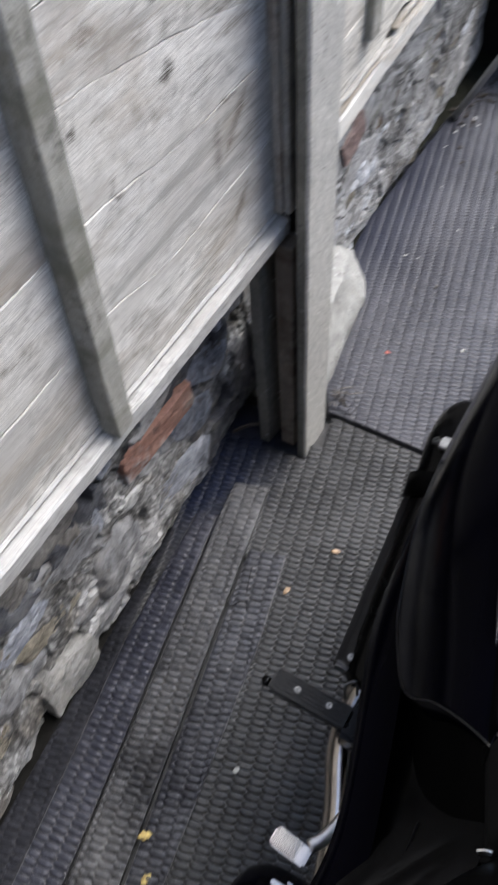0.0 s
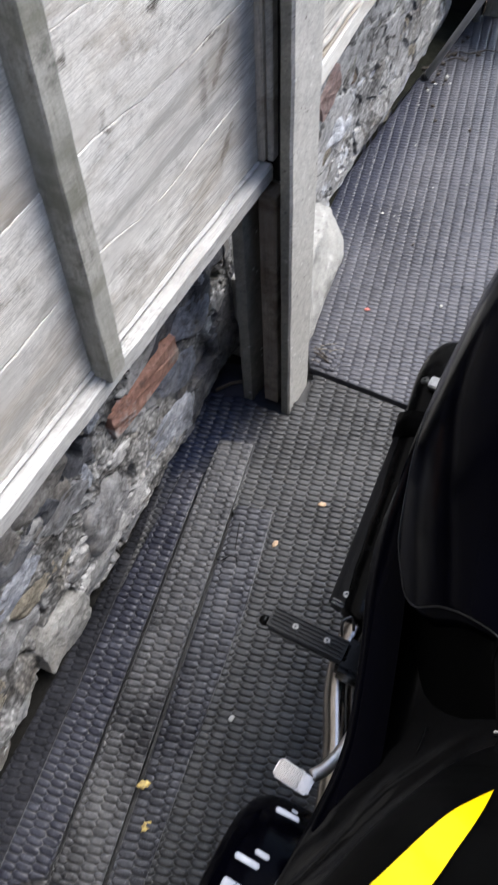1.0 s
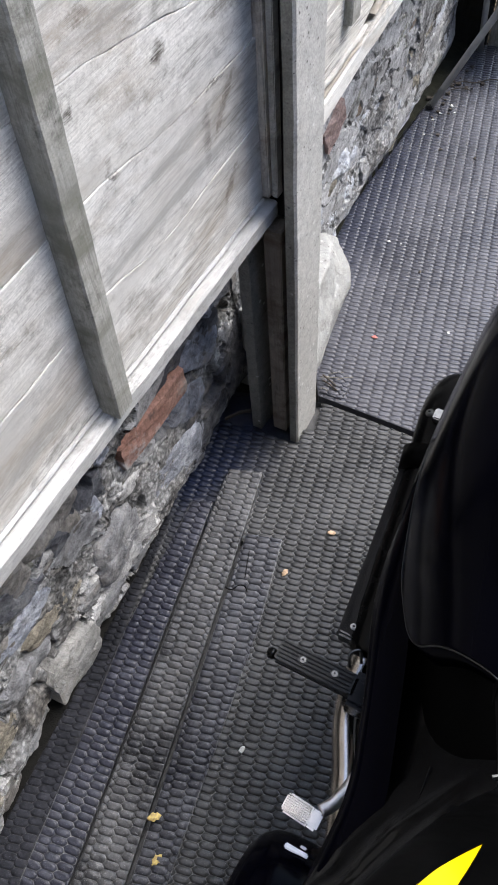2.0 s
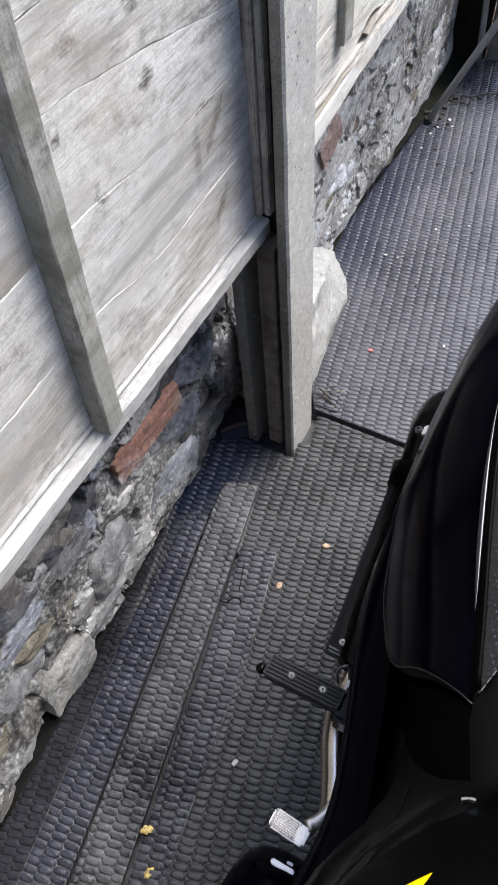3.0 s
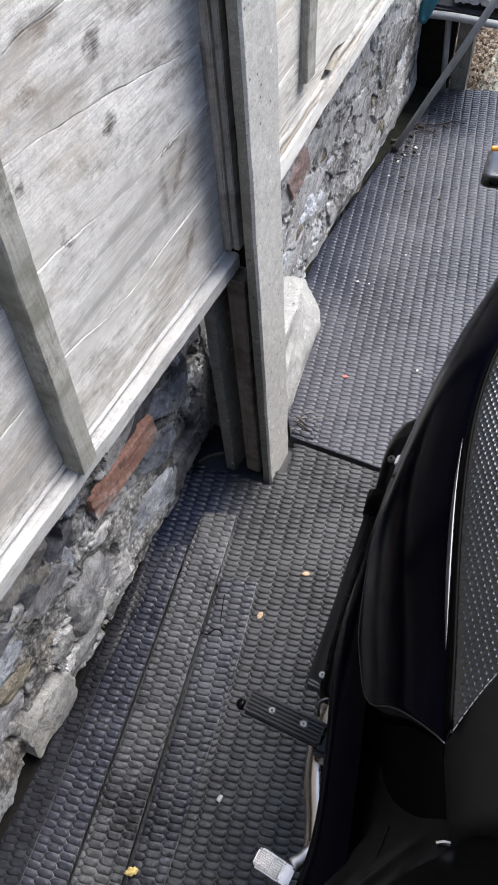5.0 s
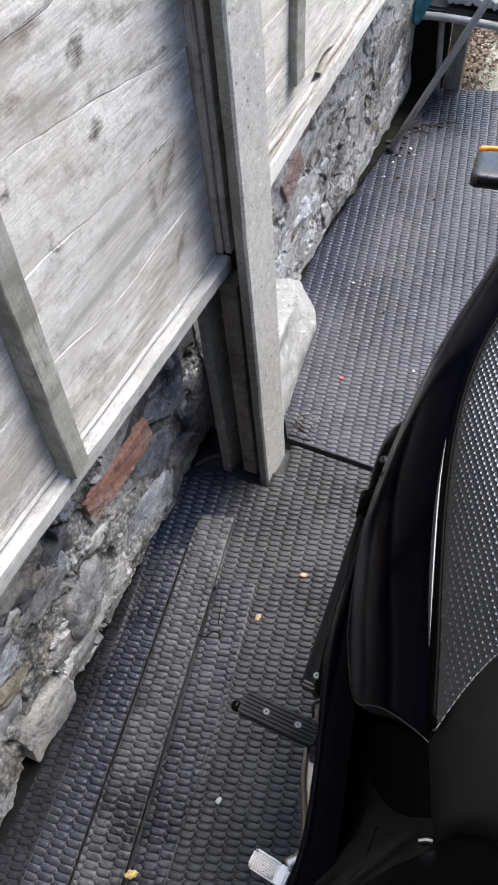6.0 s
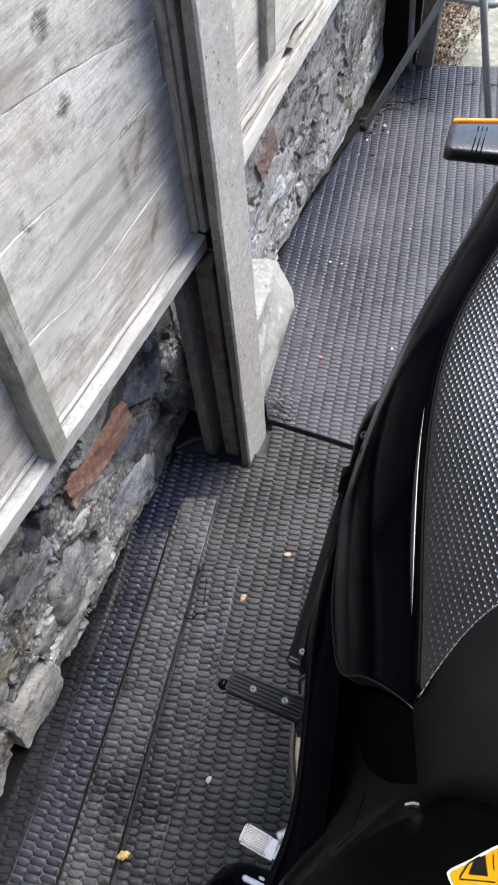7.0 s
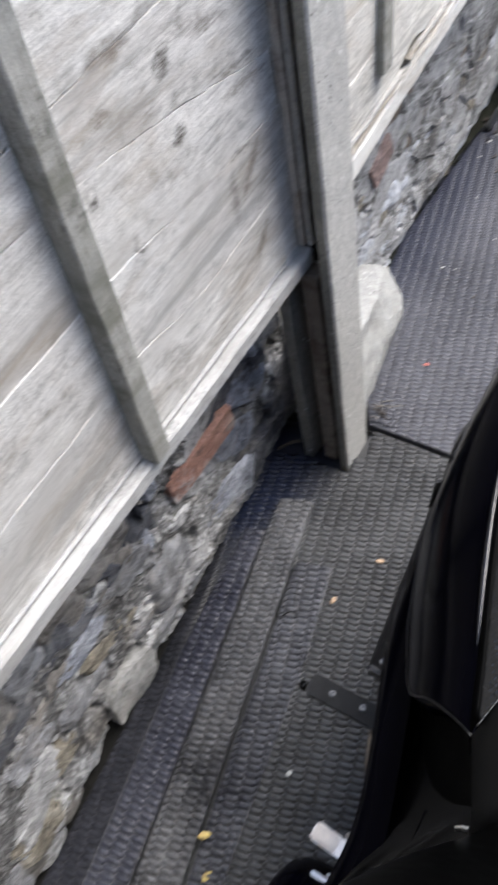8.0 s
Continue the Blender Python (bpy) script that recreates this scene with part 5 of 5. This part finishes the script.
secs = []
for k in range(67):
    y = -0.25 + 0.66 * k / 66
    w = lerp_table(TANK_W, y)[0]
    b = lerp_table(TANK_B, y)[0]
    row = [(BX - w + 0.05, y, b - 0.12), (BX - w + 0.006, y, b - 0.02)]
    for j in range(41):
        a = -math.cos(math.pi * j / 40)
        row.append((BX + a * w, y, tank_z(BX + a * w, y)))
    row += [(BX + w - 0.006, y, b - 0.02), (BX + w - 0.05, y, b - 0.12)]
    secs.append(row)
tank = part("fuel_tank", loft(secs, True, True), M["tank"], bike, "matt black fuel tank", True)


def decal(name, left, right, material, parent, label, lift=0.0014, n=30, m=8):
    """A flash on the tank between two lines of (x, y)."""
    L, R = smooth_path([(*p, 0) for p in left], n), smooth_path([(*p, 0) for p in right], n)
    secs = []
    for a, b in zip(L, R):
        secs.append([(*(a.lerp(b, k / m))[:2], tank_z(a.lerp(b, k / m).x, a.lerp(b, k / m).y) + lift) for k in range(m + 1)])
    return part(name, loft(secs), material, parent, label, True)


decal("yellow_flash", [(0.1060, 0.3187), (0.0977, 0.3090), (0.0893, 0.2983), (0.0827, 0.2875), (0.0771, 0.2767), (0.0720, 0.2663), (0.0673, 0.2562), (0.0605, 0.2375), (0.0535, 0.2075), (0.0455, 0.1725)],
      [(0.1061, 0.3186), (0.1017, 0.3082), (0.0968, 0.2964), (0.0917, 0.2843), (0.0876, 0.2730), (0.0856, 0.2675), (0.0838, 0.2615), (0.0790, 0.2375), (0.0745, 0.2075), (0.0705, 0.1725)], M["yellow"], tank, "bright yellow tapering flash", n=6)
decal("badge", [(0.1449, 0.3432), (0.1471, 0.3465), (0.1514, 0.3510), (0.1599, 0.3595), (0.1783, 0.3785), (0.190, 0.386)],
      [(0.1450, 0.3425), (0.1460, 0.338), (0.150, 0.333), (0.160, 0.330), (0.180, 0.328), (0.200, 0.327)], M["badge_border"], tank, "pale-edged yellow badge", 0.0012, n=8)
decal("badge_face", [(0.1460, 0.3430), (0.1480, 0.3459), (0.1522, 0.3502), (0.1608, 0.3587), (0.1792, 0.3776), (0.1905, 0.3848)],
      [(0.1461, 0.3425), (0.1470, 0.3386), (0.1507, 0.3342), (0.1604, 0.3312), (0.180, 0.3292), (0.199, 0.3282)], M["badge_yellow"], tank, "", 0.0018, n=8)
decal("badge_mark", [(0.1602, 0.3584), (0.1637, 0.3619), (0.1672, 0.3652)], [(0.1551, 0.3474), (0.160, 0.3492), (0.1649, 0.3509)], M["badge_black"], tank, "dark wedge on the badge", 0.0024, n=6)
for a, b in (((0.1502, 0.3436), (0.1566, 0.3551)), ((0.1566, 0.3551), (0.1636, 0.3628)), ((0.1501, 0.3428), (0.1676, 0.3494)), ((0.1717, 0.3682), (0.1690, 0.357))):
    decal("badge_line", [a, b], [(a[0] + 0.0005, a[1] - 0.0006), (b[0] + 0.0005, b[1] - 0.0006)], M["badge_black"], tank, "thin dark line", 0.0024, n=6, m=2)
part("seat_latch", tube(smooth_path([(0.1265, 0.387, 0.922), (0.1305, 0.3892, 0.9235), (0.1345, 0.390, 0.9245)]), 0.0022, 8), M["chrome"], bike, "small polished seat fixing")

# frame, engine and hidden running gear
def cover_sections():
    out = []
    for k in range(121):
        y = 0.06 + 0.46 * k / 120
        ox, = lerp_table([(0.0, 0.02), (0.236, 0.034), (0.33, 0.047), (0.40, 0.050), (0.45, 0.036), (0.52, 0.012)], y)
        ix, = lerp_table([(0.0, 0.06), (0.25, 0.085), (0.35, 0.135), (0.42, 0.15), (0.52, 0.14)], y)
        row = [(ox + 0.03, y, 0.60), (ox, y, 0.68)]
        for j in range(1, 41):
            t = j / 40
            x = ox + (ix - ox) * t
            across, along = 0.85 * x - 0.5 * y, 0.5 * x + 0.85 * y
            fold = (1 - abs(noise.noise((across * 42, along * 5, 5.5)))) ** 12
            fine = (1 - abs(noise.noise((across * 95, along * 11, 1.5)))) ** 14
            f = (0.007 * fold + 0.003 * fine + 0.003 * noise.noise((t * 3 + y * 6, y * 3 - t * 2, 5.5))) * min(1.0, (1 - t) * 6) * min(1.0, max(0.0, (0.42 - y) / 0.08))
            row.append((x, y, 0.685 + 0.16 * t**1.3 + f * min(1.0, t * 5)))
        out.append(row)
    return out


both(cover_sections, "frame_cover", M["cover"], "black frame cover in front of the seat")
bm = boxed(0.10, 0.42, -0.25, 0.45, 0.30, 0.80, 0.04)
part("engine", bm, M["satin"], bike, "black engine block")
bm = boxed(0.15, 0.37, 0.35, 1.1, 0.66, 0.90, 0.03)
part("seat_frame", bm, M["satin"], bike, "black subframe")
DOME = [(-0.046, 0.030), (-0.045, 0.075), (-0.041, 0.100), (-0.032, 0.118), (-0.018, 0.129), (0.0, 0.134), (0.03, 0.136), (0.11, 0.136)]
rings = []
for k in range(41):
    x = -0.046 + 0.156 * (k / 40) ** 1.8
    r = float(np.interp(x, [d[0] for d in DOME], [d[1] for d in DOME]))
    rings.append([(x, 0.205 + r * math.cos(a), 0.37 + r * math.sin(a)) for a in (2 * math.pi * q / 64 for q in range(64))])
cover = part("engine_cover", loft(rings, True, True), M["gloss"], bike, "glossy black round engine cover", True)
for k, (y, x0, x1, w) in enumerate(((0.318, 0.000, 0.030, 0.0034), (0.326, 0.016, 0.026, 0.0016), (0.266, 0.000, 0.018, 0.0030), (0.253, -0.018, 0.012, 0.0034), (0.222, -0.018, 0.012, 0.0075))):
    z = 0.37 + math.sqrt(max(0.0, 0.137**2 - min(0.13, abs(y - 0.205)) ** 2))
    part("chrome_bar", boxed(x0, x1, y - w, y + w, z - 0.014, z + 0.002, 0.0016, seg=3), M["bar"], cover, "polished alloy bar")



def wheel(y):
    w = part("wheel", tube([(BX, y + 0.245 * math.cos(a), 0.30 + 0.245 * math.sin(a)) for a in (2 * math.pi * k / 40 for k in range(41))], 0.055, 12, up=(1, 0, 0), caps=False), M["tyre"], bike, "black tyre", True)
    part("rim", cyl(bmesh.new(), (BX, y, 0.30), (1, 0, 0), 0.19, 0.07, 32, 0.01), M["blacksteel"], w)


wheel(0.92)
wheel(-0.62)
for s in (-1, 1):
    part("fork_leg", tube([(BX + s * 0.10, -0.62, 0.30), (BX + s * 0.10, -0.36, 1.0)], 0.026, 12), M["blacksteel"], bike, "black fork leg", True)
    part("swingarm", tube([(BX + s * 0.10, 0.92, 0.30), (BX + s * 0.10, 0.40, 0.42)], 0.028, 10), M["blacksteel"], bike, "black swingarm", True)
part("side_stand", tube([(0.40, 0.30, 0.32), (0.56, 0.34, 0.012)], 0.012, 8), M["blacksteel"], bike, "black side stand")

# footpeg
peg = part("footpeg", boxed(-0.112, 0.002, 0.508, 0.541, 0.440, 0.456, 0.004, m=None), M["pegrubber"], bike, "ribbed black rubber footpeg")
for r in range(6):
    y = 0.5092 + 0.0053 * r
    part("rib", boxed(-0.1085, -0.004, y, y + 0.0034, 0.4555, 0.4592, 0.0009, seg=2), M["pegrubber"], peg)
for bx, by in ((-0.074, 0.5235), (-0.029, 0.5255)):
    ring = bolt("washer", (bx, by, 0.4588), (0, 0, 1), 0.0066, peg, M["pegrubber"])
    bolt("bolt", (bx, by, 0.4612), (0, 0, 1), 0.0043, peg)
bm = bmesh.new()
bmesh.ops.create_uvsphere(bm, u_segments=12, v_segments=8, radius=0.008, matrix=Matrix.Translation((-0.117, 0.517, 0.446)))
part("end_ball", bm, M["blacksteel"], peg, "", True)
part("peg_bracket", boxed(-0.008, 0.05, 0.50, 0.548, 0.40, 0.452, 0.006), M["blacksteel"], bike, "black footpeg bracket")
part("spring_hook", tube(smooth_path([(-0.016, 0.548, 0.44), (-0.022, 0.562, 0.45), (-0.012, 0.572, 0.45), (-0.004, 0.56, 0.44)]), 0.0022, 6), M["bolt"], bike, "small steel hook", True)

# brake pedal
pedal = part("brake_pedal", tube(smooth_path([(0.022, 0.374, 0.414), (0.034, 0.392, 0.41), (0.045, 0.43, 0.40), (0.055, 0.50, 0.40)]), 0.0085, 12, flat=0.5), M["steel"], bike, "cast alloy brake pedal", True)
pm = pose(-0.003, 0.3625, 0.418, 0, 0, -4)
part("pad", boxed(-0.0205, 0.0205, -0.0125, 0.0125, -0.006, 0.004, 0.0042, m=pm), M["steel"], pedal, "knurled alloy pedal pad")
part("pad_neck", boxed(0.014, 0.030, -0.012, 0.012, -0.006, 0.003, 0.003, m=pm), M["steel"], pedal)
for i in range(13):
    for j in range(8):
        bm = bmesh.new()
        bmesh.ops.create_cone(bm, cap_ends=True, segments=4, radius1=0.0017, radius2=0.0005, depth=0.0009, matrix=pm @ pose(-0.0176 + 0.0026 * i, -0.0098 + 0.0028 * j, 0.0047, 0, 0, 0))
        part("stud", bm, M["steel"], pedal)

# exhaust: chrome down pipe, black heat shield and silencer
part("exhaust_pipe", tube(smooth_path([(-0.004, 0.62, 0.37), (-0.006, 0.56, 0.35), (0.006, 0.50, 0.345), (0.040, 0.42, 0.34), (0.07, 0.3, 0.33), (0.09, 0.1, 0.30)]), 0.0205, 22), M["pipe"], bike, "polished exhaust pipe", True)
bolt("bolt", (-0.012, 0.513, 0.346), (0, 0, 1), 0.0055, bike)
sil = part("silencer", tube(smooth_path([(0.0, 0.575, 0.42), (-0.006, 0.64, 0.44), (-0.020, 0.86, 0.505), (-0.028, 0.945, 0.525), (-0.012, 1.0, 0.535)]), [0.022, 0.032, 0.034, 0.034, 0.034, 0.034, 0.036, 0.036, 0.038, 0.038, 0.040, 0.040, 0.042, 0.043, 0.043, 0.043, 0.043, 0.043, 0.043, 0.043, 0.042, 0.040, 0.036, 0.030, 0.016][:25], 18), M["blacksteel"], bike, "black exhaust silencer", True)
secs = []
for k in range(25):
    t = k / 24
    y = 0.588 + 0.25 * t
    cx, cz = -0.018 - 0.012 * t, 0.432 + 0.075 * t
    secs.append([(cx - 0.036, y, cz - 0.025), (cx - 0.034, y, cz - 0.004), (cx - 0.022, y, cz + 0.009), (cx, y, cz + 0.012), (cx + 0.02, y, cz + 0.008), (cx + 0.034, y, cz - 0.01)])
shield = part("heat_shield", loft(secs), M["perforated"], sil, "black perforated heat shield", True)
part("shield_lip", boxed(-0.052, 0.008, 0.582, 0.590, 0.418, 0.446, 0.004), M["plastic"], sil, "rounded lower lip of the shield")
bolt("bolt", (-0.033, 0.600, 0.447), (0, 0, 1), 0.0048, sil)
part("clamp", tube([(-0.023, 0.838, 0.498), (-0.028, 0.872, 0.508)], 0.0445, 20), M["satin"], sil, "black rubber clamp band", True)
part("strap", boxed(-0.046, 0.012, 0.888, 0.908, 0.560, 0.5715, 0.002), M["bolt"], sil, "bare alloy mounting strap")
bolt("bolt", (-0.052, 0.898, 0.566), (-0.3, -0.1, 1), 0.006, sil)

# rear indicator
secs, lens = [], []
for k in range(29):
    x = -0.0735 + 0.135 * (k / 28) ** 1.5
    e = min(1.0, 0.35 + 0.65 * min(1.0, k / 5) ** 0.6)
    yf, yb = 1.2815 + 0.145 * (x + 0.0724) + 0.010 * (1 - e), 1.345 + 0.30 * (x + 0.0735) - 0.004 * (1 - e)
    row = [(yf + 0.004, 0.764), (yf - 0.002, 0.767), (yf - 0.0025, 0.7735), (yf - 0.0012, 0.7828), (yf + 0.0008, 0.7852), (yf + 0.0032, 0.7862), (yf + 0.012, 0.7872), ((yf + yb) / 2, 0.7886), (yb - 0.006, 0.7878), (yb - 0.001, 0.7868), (yb, 0.784), (yb, 0.766)]
    secs.append([(x - 0.0063 * (y - yf) / (yb - yf), y, 0.774 + (z - 0.774) * (0.75 + 0.25 * e)) for y, z in row])
    lens.append([(x - 0.0063, y, z) for y, z in ((yb + 0.0004, 0.766), (yb + 0.0004, 0.7885), (yb + 0.003, 0.7902), (yb + 0.007, 0.789), (yb + 0.010, 0.784), (yb + 0.010, 0.768))])
ind = part("rear_indicator", loft(secs, True, True), M["indicator"], bike, "black rear indicator with amber lens", True)
part("lens", loft(lens[2:], True, True), M["amber"], ind, "amber indicator lens", True)
for k in range(3):
    part("rib", boxed(-0.0009, 0.0009, -0.030, 0.030, 0.785, 0.7889, 0.0006, m=pose(-0.0352 + 0.0063 * k, 1.316, 0, 0, 0, 4.6)), M["satin"], ind)
part("stem", tube([(0.05, 1.31, 0.76), (0.26, 1.22, 0.80)], 0.012, 10), M["plastic"], bike, "black indicator stem")

# ---- folding chair at the passage end ----
chair = thing("folding_chair", "grey tubular folding chair with dark fabric seat", "folding chair")
part("seat_tube", tube(smooth_path([(-0.66, 2.95, 0.33), (-0.66, 2.74, 0.320), (-0.635, 2.70, 0.306), (-0.567, 2.70, 0.300), (-0.477, 2.70, 0.304), (-0.386, 2.70, 0.303), (-0.298, 2.70, 0.300), (-0.252, 2.70, 0.297), (-0.225, 2.72, 0.30), (-0.21, 2.80, 0.31), (-0.21, 3.0, 0.32)]), 0.0115, 12), M["tube"], chair, "bent grey seat tube", True)
part("leg", tube([(-0.488, 2.783, 0.004), (-0.506, 2.78, 0.29)], 0.010, 10), M["tube"], chair, "", True)
part("cross_leg", tube([(-0.528, 2.416, 0.010), (-0.330, 2.50, 0.439), (-0.272, 2.525, 0.565)], 0.0135, 10, flat=0.75), M["tube"], chair, "flat oblique grey leg", True)
part("foot_cap", cyl(bmesh.new(), (-0.529, 2.415, 0.013), (0.1, 0.0, 1), 0.0135, 0.018, 12, 0.003), M["plastic"], chair)
part("leg", tube([(-0.139, 2.49, 0.004), (-0.226, 2.50, 0.349), (-0.272, 2.505, 0.56)], 0.0105, 10), M["tube"], chair, "", True)
part("cross_bar", tube([(-0.272, 2.525, 0.565), (-0.272, 2.70, 0.30)], 0.009, 10), M["tube"], chair, "", True)
part("seat_cloth", boxed(-0.64, -0.225, 2.715, 3.1, 0.304, 0.322, 0.008), M["fabric"], chair, "dark fabric seat")
bm = bmesh.new()
bmesh.ops.create_grid(bm, x_segments=30, y_segments=24, size=0.5, matrix=Matrix.Translation((-0.35, 2.90, 0.36)) @ Matrix.Diagonal((0.26, 0.36, 1, 1)))
for v in bm.verts:
    e = min(1, min(0.13 - abs(v.co.x + 0.35), 0.18 - abs(v.co.y - 2.90)) / 0.03)
    v.co.z += 0.02 * e + 0.014 * noise.noise(v.co * 30) + 0.008 * noise.noise(v.co * 110)
    v.co += 0.006 * noise.noise_vector(v.co * 60)
bmesh.ops.solidify(bm, geom=bm.faces, thickness=0.02)
tagged(part("blanket", bm, M["fleece"], None), "folded fluffy grey fleece blanket on the chair", "blanket")
bm = bmesh.new()
cl = [[(-0.61 + 0.035 * a + (0.012 - 0.008 * a) * b, 2.70 - 0.009 * b + 0.006 * math.sin(a * 2 + b), 0.40 - 0.034 * b + 0.006 * math.sin(3 * a) - (0.014 if b == 3 and a in (1, 2) else 0)) for a in range(4)] for b in range(4)]
part_rows = [[bm.verts.new(p) for p in r] for r in cl]
for a, b in zip(part_rows, part_rows[1:]):
    for k in range(3):
        bm.faces.new((a[k], a[k + 1], b[k + 1], b[k]))
bmesh.ops.subdivide_edges(bm, edges=bm.edges, cuts=3, use_grid_fill=True)
bmesh.ops.solidify(bm, geom=bm.faces, thickness=0.004)
tagged(part("cloth", bm, M["teal"], None, shade=True), "crumpled teal cloth hanging over the chair tube", "cloth")

# dark end post, and a near-black board added for the shaded void behind the chair
tagged(part("end_post", boxed(-0.478, -0.424, 2.83, 2.875, -0.02, 0.9, 0.004), M["batten"], None), "grey weathered wooden post at the mat end", "post")
tagged(part("dark_board", boxed(-0.95, -0.486, 2.835, 2.86, -0.02, 1.4, 0.003), M["shade_wood"], None), "near-black board standing in for the dark void at the fence end", "board")


# ---- litter ----
def leaf(x, y, z, size, turn, mat, label, seed=0):
    bm = bmesh.new()
    n = 8
    for s in (-1, 1):
        vs = [bm.verts.new((size * (2 * k / n - 1), s * size * 0.55 * math.sin(math.pi * k / n) ** 0.8 * (1 + 0.25 * math.sin(k * 2.3 + seed)), 0.18 * size * (1 - abs(2 * k / n - 1)) + 0.1 * size * s * math.sin(k + seed))) for k in range(n + 1)]
        mid = [bm.verts.new((size * (2 * k / n - 1), 0, 0.08 * size)) for k in range(n + 1)]
        for k in range(n):
            bm.faces.new((vs[k], vs[k + 1], mid[k + 1], mid[k]))
    bmesh.ops.remove_doubles(bm, verts=bm.verts, dist=0.0001)
    low = bmesh.ops.extrude_face_region(bm, geom=bm.faces[:])
    for e in low["geom"]:
        if isinstance(e, bmesh.types.BMVert):
            e.co.z += 0.0008
    bmesh.ops.transform(bm, matrix=pose(x, y, z, 0, 0, turn), verts=bm.verts)
    return tagged(part("leaf", bm, mat, None, shade=True), label, "leaf", "leaf litter on the mats")


leaf(-0.242, 0.276, 0.018, 0.013, 40, M["leaf"], "small curled yellow leaf on the rubber strip")
leaf(-0.194, 0.919, 0.001, 0.010, 20, M["leaf_brown"], "small pale brown leaf on the rubber mat", 1)
leaf(-0.243, 0.792, 0.003, 0.010, 80, M["leaf_brown"], "small pale brown leaf on the rubber mat", 2)
leaf(-0.205, 0.222, 0.010, 0.012, 70, M["leaf"], "small curled yellow leaf on the rubber strip", 3)
leaf(-0.321, 1.460, 0.005, 0.008, 10, M["leaf_red"], "tiny red petal on the rubber mat", 4)


def chip(x, y, z, r, seed):
    bm = stone_mesh("chip", r, r * 0.7, r * 0.4, seed, 0.4, 1)
    bmesh.ops.transform(bm, matrix=pose(x, y, z, 0, 0, seed * 40), verts=bm.verts)
    return tagged(part("stone_chip", bm, M["chip"], None), "tiny pale stone chip on the rubber mat", "stone chip", "stone chips on the mats")


for k, (x, y, r) in enumerate(((-0.418, 1.796, 0.006), (-0.385, 1.80, 0.004), (-0.16, 1.55, 0.006), (-0.25, 2.0, 0.004), (-0.50, 2.28, 0.005), (-0.33, 1.95, 0.004), (-0.44, 2.10, 0.004), (-0.47, 2.45, 0.009), (-0.49, 2.40, 0.006), (-0.45, 2.42, 0.006), (-0.50, 2.36, 0.007))):
    chip(x, y, 0.005, r * 0.7, k + 1)
chip(-0.16, 0.446, 0.001, 0.006, 20)
for k, (x, y, r) in enumerate(((-0.459, 2.292, 0.006), (-0.427, 2.229, 0.005), (-0.32, 2.229, 0.005), (-0.53, 2.52, 0.009), (-0.49, 2.57, 0.008), (-0.52, 2.50, 0.006), (-0.46, 2.56, 0.006), (-0.42, 2.60, 0.007), (-0.55, 2.46, 0.008), (-0.30, 1.72, 0.004))):
    bm = stone_mesh("crumb", r, r * 0.7, r * 0.5, k * 1.7 + 3, 0.4, 1)
    bmesh.ops.transform(bm, matrix=pose(x, y, 0.006, 0, 0, k * 50), verts=bm.verts)
    tagged(part("dirt_crumb", bm, M["twig"], None), "dark crumb of dirt on the grey rubber mat", "dirt crumb", "dirt crumbs on the mat")
heap = random.Random(8)
for k in range(38):
    x, y, r = heap.uniform(-0.545, -0.49), heap.uniform(2.36, 2.78), heap.uniform(0.002, 0.0065)
    bm = stone_mesh("crumb", r, r * 0.8, r * 0.55, k * 1.3 + 1, 0.4, 1)
    bmesh.ops.transform(bm, matrix=pose(x + 0.06 * (heap.random() ** 3), y, 0.005 + 0.3 * r, 0, 0, k * 50), verts=bm.verts)
    tagged(part("dirt_crumb", bm, M["straw"] if k % 11 == 0 else M["twig"], None), "pale crumb of mortar at the wall foot" if k % 11 == 0 else "dark crumb of dirt on the grey rubber mat", "dirt crumb", "dirt crumbs on the mat")
tw = [((-0.38, 1.275, 0.014), (-0.36, 1.27, 0.016), (-0.335, 1.262, 0.013)), ((-0.385, 1.29, 0.014), (-0.365, 1.28, 0.018), (-0.345, 1.274, 0.014)), ((-0.515, 2.545, 0.007), (-0.48, 2.585, 0.009), (-0.445, 2.592, 0.008), (-0.40, 2.63, 0.009), (-0.36, 2.635, 0.007)), ((-0.50, 2.53, 0.007), (-0.475, 2.545, 0.011), (-0.44, 2.55, 0.007)),
      ((-0.535, 1.07, 0.02), (-0.505, 1.09, 0.04), (-0.48, 1.10, 0.05))]
straw = random.Random(4)
for k in range(6):
    x, y, a, ln = straw.uniform(-0.378, -0.33), straw.uniform(1.245, 1.315), straw.uniform(-0.5, 0.9), straw.uniform(0.008, 0.022)
    pts = [(x - ln * math.cos(a), y - ln * math.sin(a), 0.0125), (x, y + 0.002, 0.014 + 0.002 * straw.random()), (x + ln * math.cos(a), y + ln * math.sin(a), 0.0125)]
    tagged(part("straw", tube(smooth_path(pts), 0.0007, 5), M["straw"], None), "dry bleached straw on the torn mat flap", "straw", "straw on the mat flap")
for pts in tw:
    tagged(part("twig", tube(smooth_path(pts), 0.0022 if 1.1 < pts[0][1] < 2 else 0.0019 if pts[0][1] > 2 else 0.0045, 6), M["twig"], None), "dry broken twig lying on the mat", "twig", "twigs on the mats")
